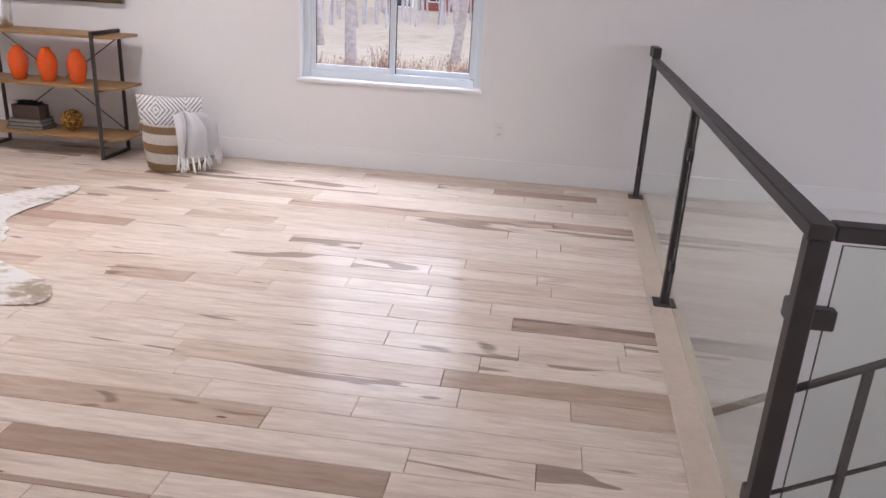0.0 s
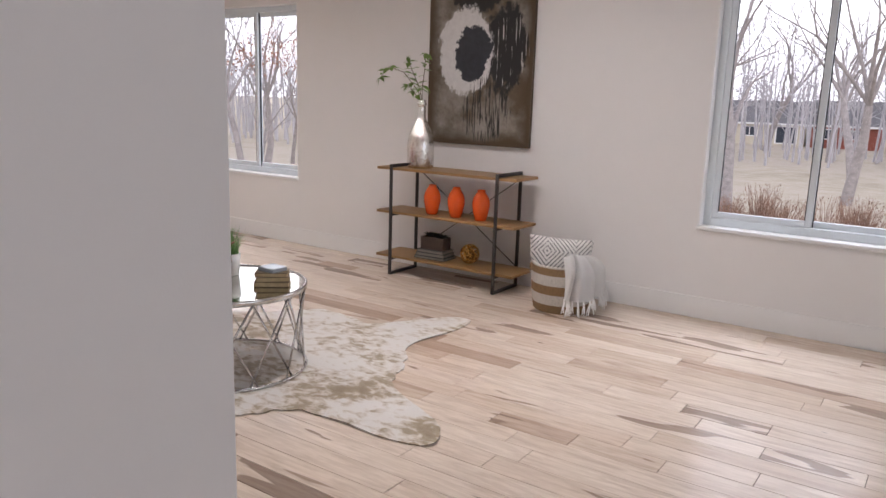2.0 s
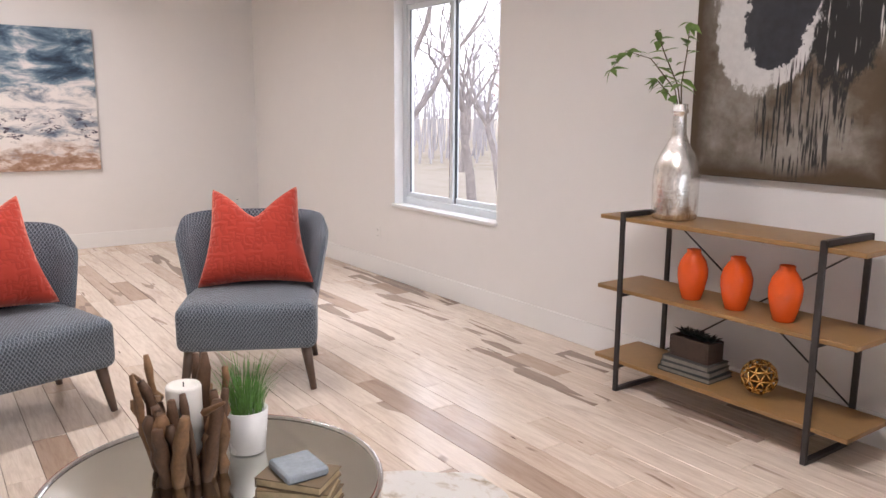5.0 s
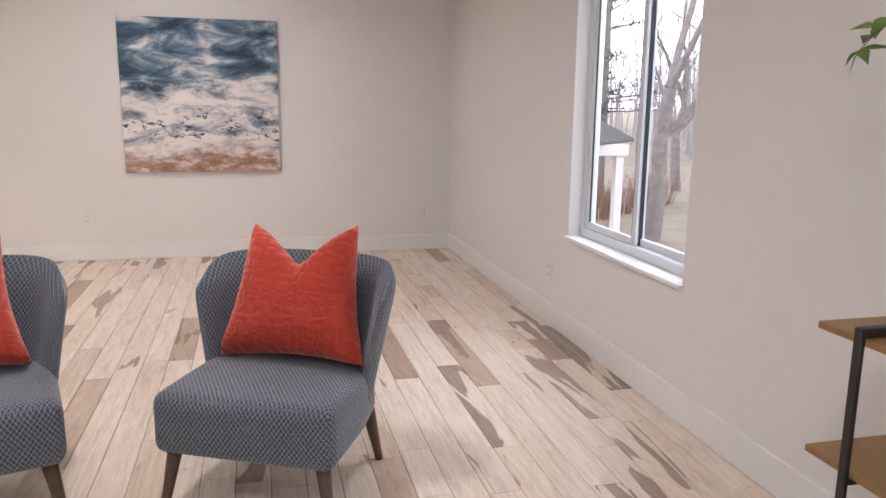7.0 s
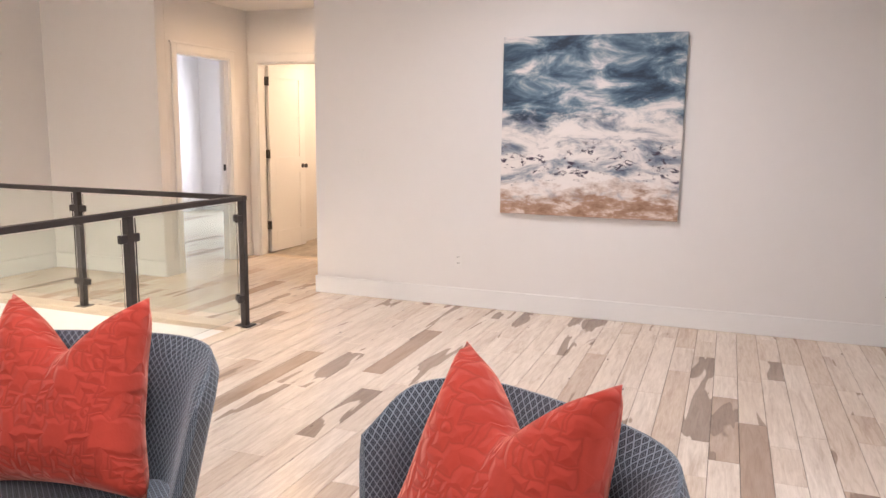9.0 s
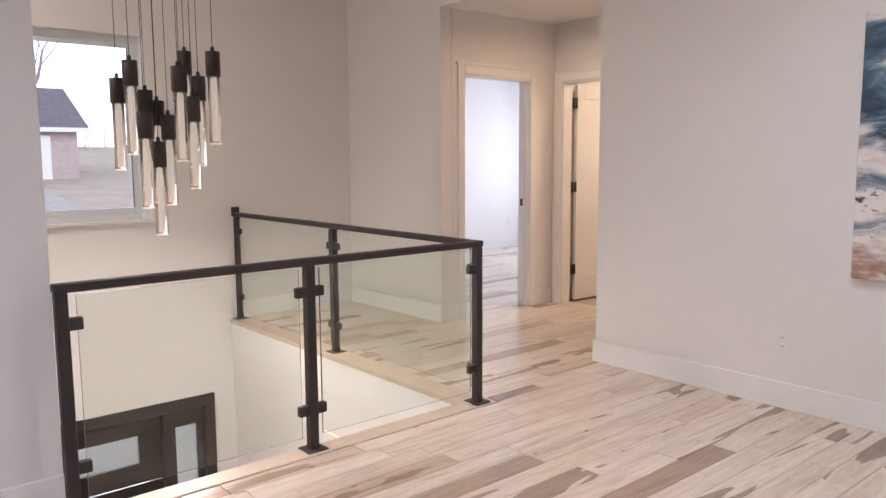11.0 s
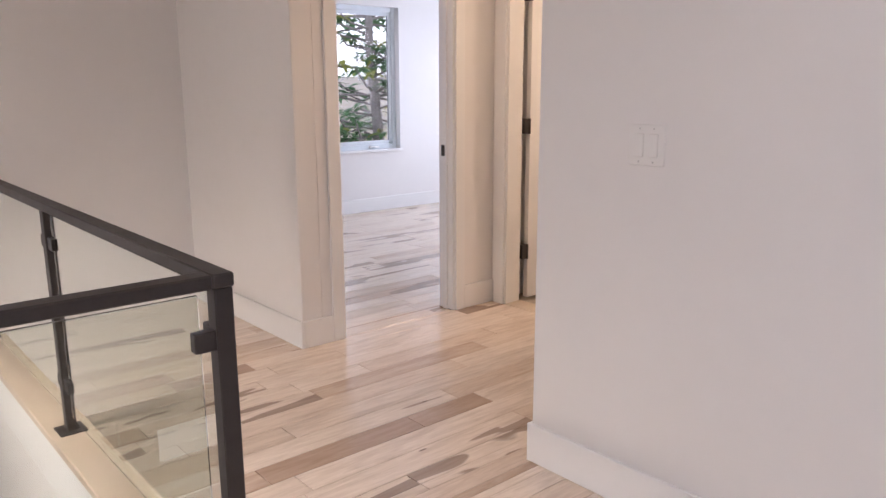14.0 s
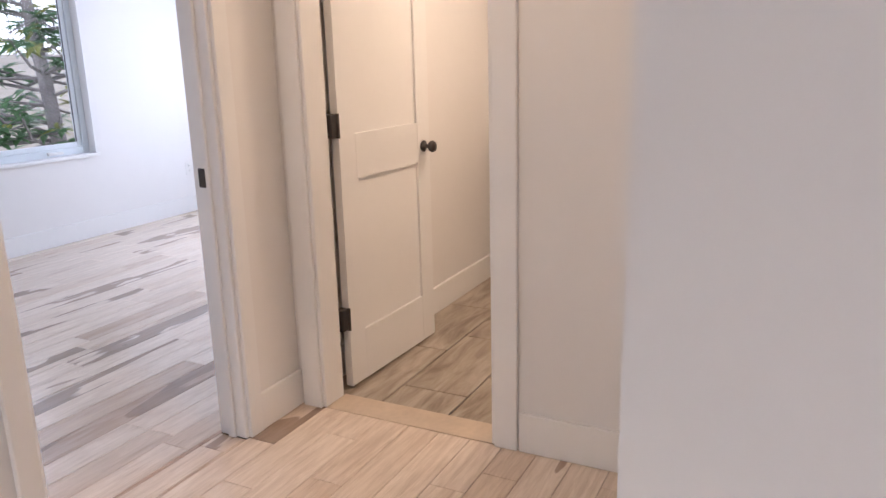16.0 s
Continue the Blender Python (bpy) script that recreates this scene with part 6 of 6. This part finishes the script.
# garage brick lightened: haze and outdoor brightness put into its colour
house(-17.0, -9.9, -46, -38, -38, 2.7, 2.2, plain("hazed_brick", (0.50, 0.41, 0.385), 0.85, vary=0.2, scale=3, bump_scale=10), "brick garage paled by haze, with a white door", [], garage=(-13.4, 4.6), z=0.35)
house(-24.0, -7.5, -80, -71, -71, 2.6, 2.6, BRICK, "red brick house up the street", [(-10.0, 0.9, 1.8, 1.2), (-14.0, 0.9, 1.8, 1.2)], z=2.3)

fence = thing("rail_fence", "weathered wooden split-rail fence", "fence", m=pose(0, 0, 0))
WEATHERED = plain("weathered_wood", (0.24, 0.19, 0.14), 0.9, vary=0.25)
for k in range(5):
    x = -12.2 + k * 1.6
    zg = land(x, -30)
    part("post", B(x - 0.07, -30.07, zg - 0.1, x + 0.07, -29.93, zg + 1.15), WEATHERED, fence)
    if k < 4:
        for z in (0.45, 0.95):
            part("rail", tube(bmesh.new(), [(x, -30, zg + z), (x + 1.6, -30, zg + z + 0.03)], 0.05, 6), WEATHERED, fence)

gaz = thing("gazebo", "open white garden shelter with a grey hipped roof", "gazebo", m=pose(-23.6, 12.1, -3.0))
for x in (-1.5, 1.5):
    for y in (-1.5, 1.5):
        part("post", B(x - 0.11, y - 0.11, 0, x + 0.11, y + 0.11, 3.1), TRIM, gaz)
bm = bmesh.new()
for a in ((-1.7, -1.7, 1.7, -1.5), (-1.7, 1.5, 1.7, 1.7), (-1.7, -1.5, -1.5, 1.5), (1.5, -1.5, 1.7, 1.5)):
    box(bm, a[0], a[1], 3.0, a[2], a[3], 3.3)
part("beam", bm, TRIM, gaz)
part("roof", lathe(bmesh.new(), [(2.75, 3.3), (2.75, 3.38), (0.02, 4.7)], 4), ROOF, gaz, smooth=False)

# magnolia beside the bedroom window
MAG = plain("magnolia_leaf", (0.15, 0.27, 0.13), 0.35, vary=0.5, scale=6)
MAG2 = plain("magnolia_leaf_yellow", (0.34, 0.36, 0.10), 0.45, vary=0.35, scale=6)
for leafy, amount in ((MAG, 0.6), (MAG2, 0.6), (RUST, 0.4)):
    lt = leafy.node_tree
    lb = lt.nodes["Principled BSDF"]
    tl = node(lt, "BsdfTranslucent")
    lt.links.new(lb.inputs["Base Color"].links[0].from_socket, tl.inputs[0])
    ms = node(lt, "MixShader", {0: amount})
    lt.links.new(lb.outputs[0], ms.inputs[1])
    lt.links.new(tl.outputs[0], ms.inputs[2])
    lt.links.new(ms.outputs[0], lt.nodes["Material Output"].inputs[0])
mag = thing("magnolia_tree", "evergreen magnolia with broad leaves outside the bedroom", "tree", m=pose(-14.6, -6.6, land(0, -6.6)))
mr = random.Random(33)
part("trunk", tube(bmesh.new(), [(0, 0, -0.05), (0.05, 0.05, 1.6), (-0.05, 0.1, 3.2), (0.05, 0, 5.0), (0, 0, 6.5)], [0.13, 0.11, 0.09, 0.06, 0.02], 10), BARK, mag)
bm_l, bm_y, bm_b = bmesh.new(), bmesh.new(), bmesh.new()
for k in range(105):
    z = mr.uniform(2.2, 6.3)
    a = mr.uniform(0, 6.283)
    L = mr.uniform(0.8, 2.1) * (1.15 - z / 9)
    p0 = Vector((0, 0, z))
    p1 = p0 + Vector((math.cos(a), math.sin(a), 0.10)) * L * 0.5 + Vector((0, 0, mr.uniform(-0.15, 0.15)))
    p2 = p0 + Vector((math.cos(a + mr.uniform(-0.4, 0.4)), math.sin(a + mr.uniform(-0.4, 0.4)), mr.uniform(0.0, 0.4))) * L
    tube(bm_b, [p0, p1, p2], [0.022, 0.016, 0.007], 5, caps=False)
    for tip in (p2, p1.lerp(p2, 0.45), p1):
        c = tip + Vector((mr.gauss(0, 0.08), mr.gauss(0, 0.08), mr.gauss(0, 0.08)))
        tgt = bm_y if mr.random() < 0.22 else bm_l
        for q in range(mr.randint(6, 9)):
            b2 = q * 0.8 + mr.uniform(-0.3, 0.3)
            leaf_into(tgt, c, (math.cos(b2), math.sin(b2), mr.uniform(-0.35, 0.6)), (mr.uniform(-0.2, 0.2), mr.uniform(-0.2, 0.2), 1), mr.uniform(0.16, 0.27), mr.uniform(0.030, 0.050))
part("limb_work", bm_b, BARK, mag)
part("crown", bm_l, MAG, mag)
part("yellow_leaves", bm_y, MAG2, mag)

# a pine beyond the shelter
PINE = plain("pine_needles", (0.045, 0.085, 0.045), 0.7, vary=0.4, scale=2)
pine = thing("pine_tree", "tall green pine beyond the garden shelter", "tree", m=pose(-33.0, 18.2, -3.0))
pr = random.Random(8)
part("trunk", tube(bmesh.new(), [(0, 0, 0), (0.1, 0, 7), (0, 0, 15)], [0.28, 0.2, 0.04], 8), BARK, pine)
bm_b, bm_n = bmesh.new(), bmesh.new()
for k in range(80):
    z = pr.uniform(3.5, 14.5)
    a = pr.uniform(0, 6.283)
    L = (15.5 - z) * 0.30 * pr.uniform(0.6, 1.1)
    e = Vector((L * math.cos(a), L * math.sin(a), z + pr.uniform(-0.3, 0.5)))
    tube(bm_b, [(0, 0, z), e], [0.05, 0.015], 4, caps=False)
    for q in range(26):
        f = pr.uniform(0.25, 1.0)
        c = Vector((0, 0, z)).lerp(e, f) + Vector((pr.gauss(0, 0.15), pr.gauss(0, 0.15), pr.gauss(0, 0.1)))
        leaf_into(bm_n, c, (pr.uniform(-1, 1), pr.uniform(-1, 1), pr.uniform(-0.1, 0.8)), (0, 0, 1), pr.uniform(0.25, 0.45), 0.035)
part("limb_work", bm_b, BARK, pine)
part("crown", bm_n, PINE, pine)

# ---------------------------------------------------------------- floor boards
PW, PT = 0.127, 0.018
STRIPS = [
    (1.945, N, [(W, 0.385)]), (1.20, 1.945, [(W, 4.45)]), (1.12, 1.20, [(W, -8.60), (-6.41, 4.45)]), (0.985, 1.12, [(HALL_W, -8.60), (-6.41, 4.45)]),
    (HALL_S, 0.985, [(HALL_W, -8.60), (-2.4, 4.45)]), (-0.60, HALL_S, [(-10.755, -9.985), (W, -8.60), (-2.4, 4.45)]),
    (S, -0.60, [(BED_W, BED_E), (W, -8.60), (-2.4, 4.45)]), (-2.8, S, [(BED_W, BED_E), (-2.4, 4.45)]), (BED_S, -2.8, [(BED_W, BED_E)])]
rng = random.Random(11)
floor = tagged(new("floor"), "pale hickory plank floor with brown streaks and knots", "floor", kind="structure")
LENGTHS = [0.38, 0.52, 0.68, 0.84, 1.0, 1.18, 1.38, 1.6]
board_cache = {}


def board_faces(L, w):
    """Verts and faces of a board with its upper edges eased."""
    e, g = 0.0016, 0.0009
    x0, x1, y0, y1 = -L / 2 + g, L / 2 - g, -w / 2 + g, w / 2 - g
    v = [(x0, y0, -PT), (x1, y0, -PT), (x1, y1, -PT), (x0, y1, -PT), (x0, y0, -e), (x1, y0, -e), (x1, y1, -e), (x0, y1, -e),
         (x0 + e, y0 + e, 0), (x1 - e, y0 + e, 0), (x1 - e, y1 - e, 0), (x0 + e, y1 - e, 0)]
    f = []
    for a in (0, 4):
        for k in range(4):
            f.append((a + k, a + (k + 1) % 4, a + 4 + (k + 1) % 4, a + 4 + k))
    f.append((8, 9, 10, 11))
    return v, f


all_v, all_f = [], []
single = 0
row_top = N
while row_top > BED_S:
    row_bot = row_top - PW
    cuts = sorted({row_top, row_bot, *[s[0] for s in STRIPS if row_bot < s[0] < row_top]})
    joints = [-15.5 + rng.random() * 0.9]
    while joints[-1] < 5:
        joints.append(joints[-1] + rng.choice(LENGTHS))
    for lo, hi in zip(cuts, cuts[1:]):
        mid = (lo + hi) / 2
        spans = [s[2] for s in STRIPS if s[0] < mid < s[1]]
        if not spans or hi - lo < 0.004:
            continue
        for sx0, sx1 in spans[0]:
            for a, b in zip(joints, joints[1:]):
                c, d = max(a, sx0), min(b, sx1)
                if d - c < 0.01:
                    continue
                L, w = round(d - c, 4), round(hi - lo, 4)
                cx = (c + d) / 2
                dz = rng.uniform(-0.0009, 0.0)
                near = (-7.6 < cx < 0.3 and mid > 2.05) or (HALL_W < cx < -8.9 and -0.48 < mid < 1.1)
                if near and single < 300:
                    key = (L, w)
                    if key not in board_cache:
                        me = bpy.data.meshes.new("board")
                        v, f = board_faces(L, w)
                        me.from_pydata(v, [], f)
                        me.materials.append(BOARD)
                        board_cache[key] = me
                    ob = new("board", board_cache[key])
                    ob.parent = floor
                    ob.location = (cx, mid, dz)
                    single += 1
                else:
                    v, f = board_faces(L, w)
                    n = len(all_v)
                    all_v += [(x + cx, y + mid, z + dz) for x, y, z in v]
                    all_f += [tuple(i + n for i in q) for q in f]
    row_top = row_bot
me = bpy.data.meshes.new("boards")
me.from_pydata(all_v, [], all_f)
me.materials.append(BOARDS)
rest = new("boards", me)
rest.parent = floor
tagged(rest, kind="stuff")
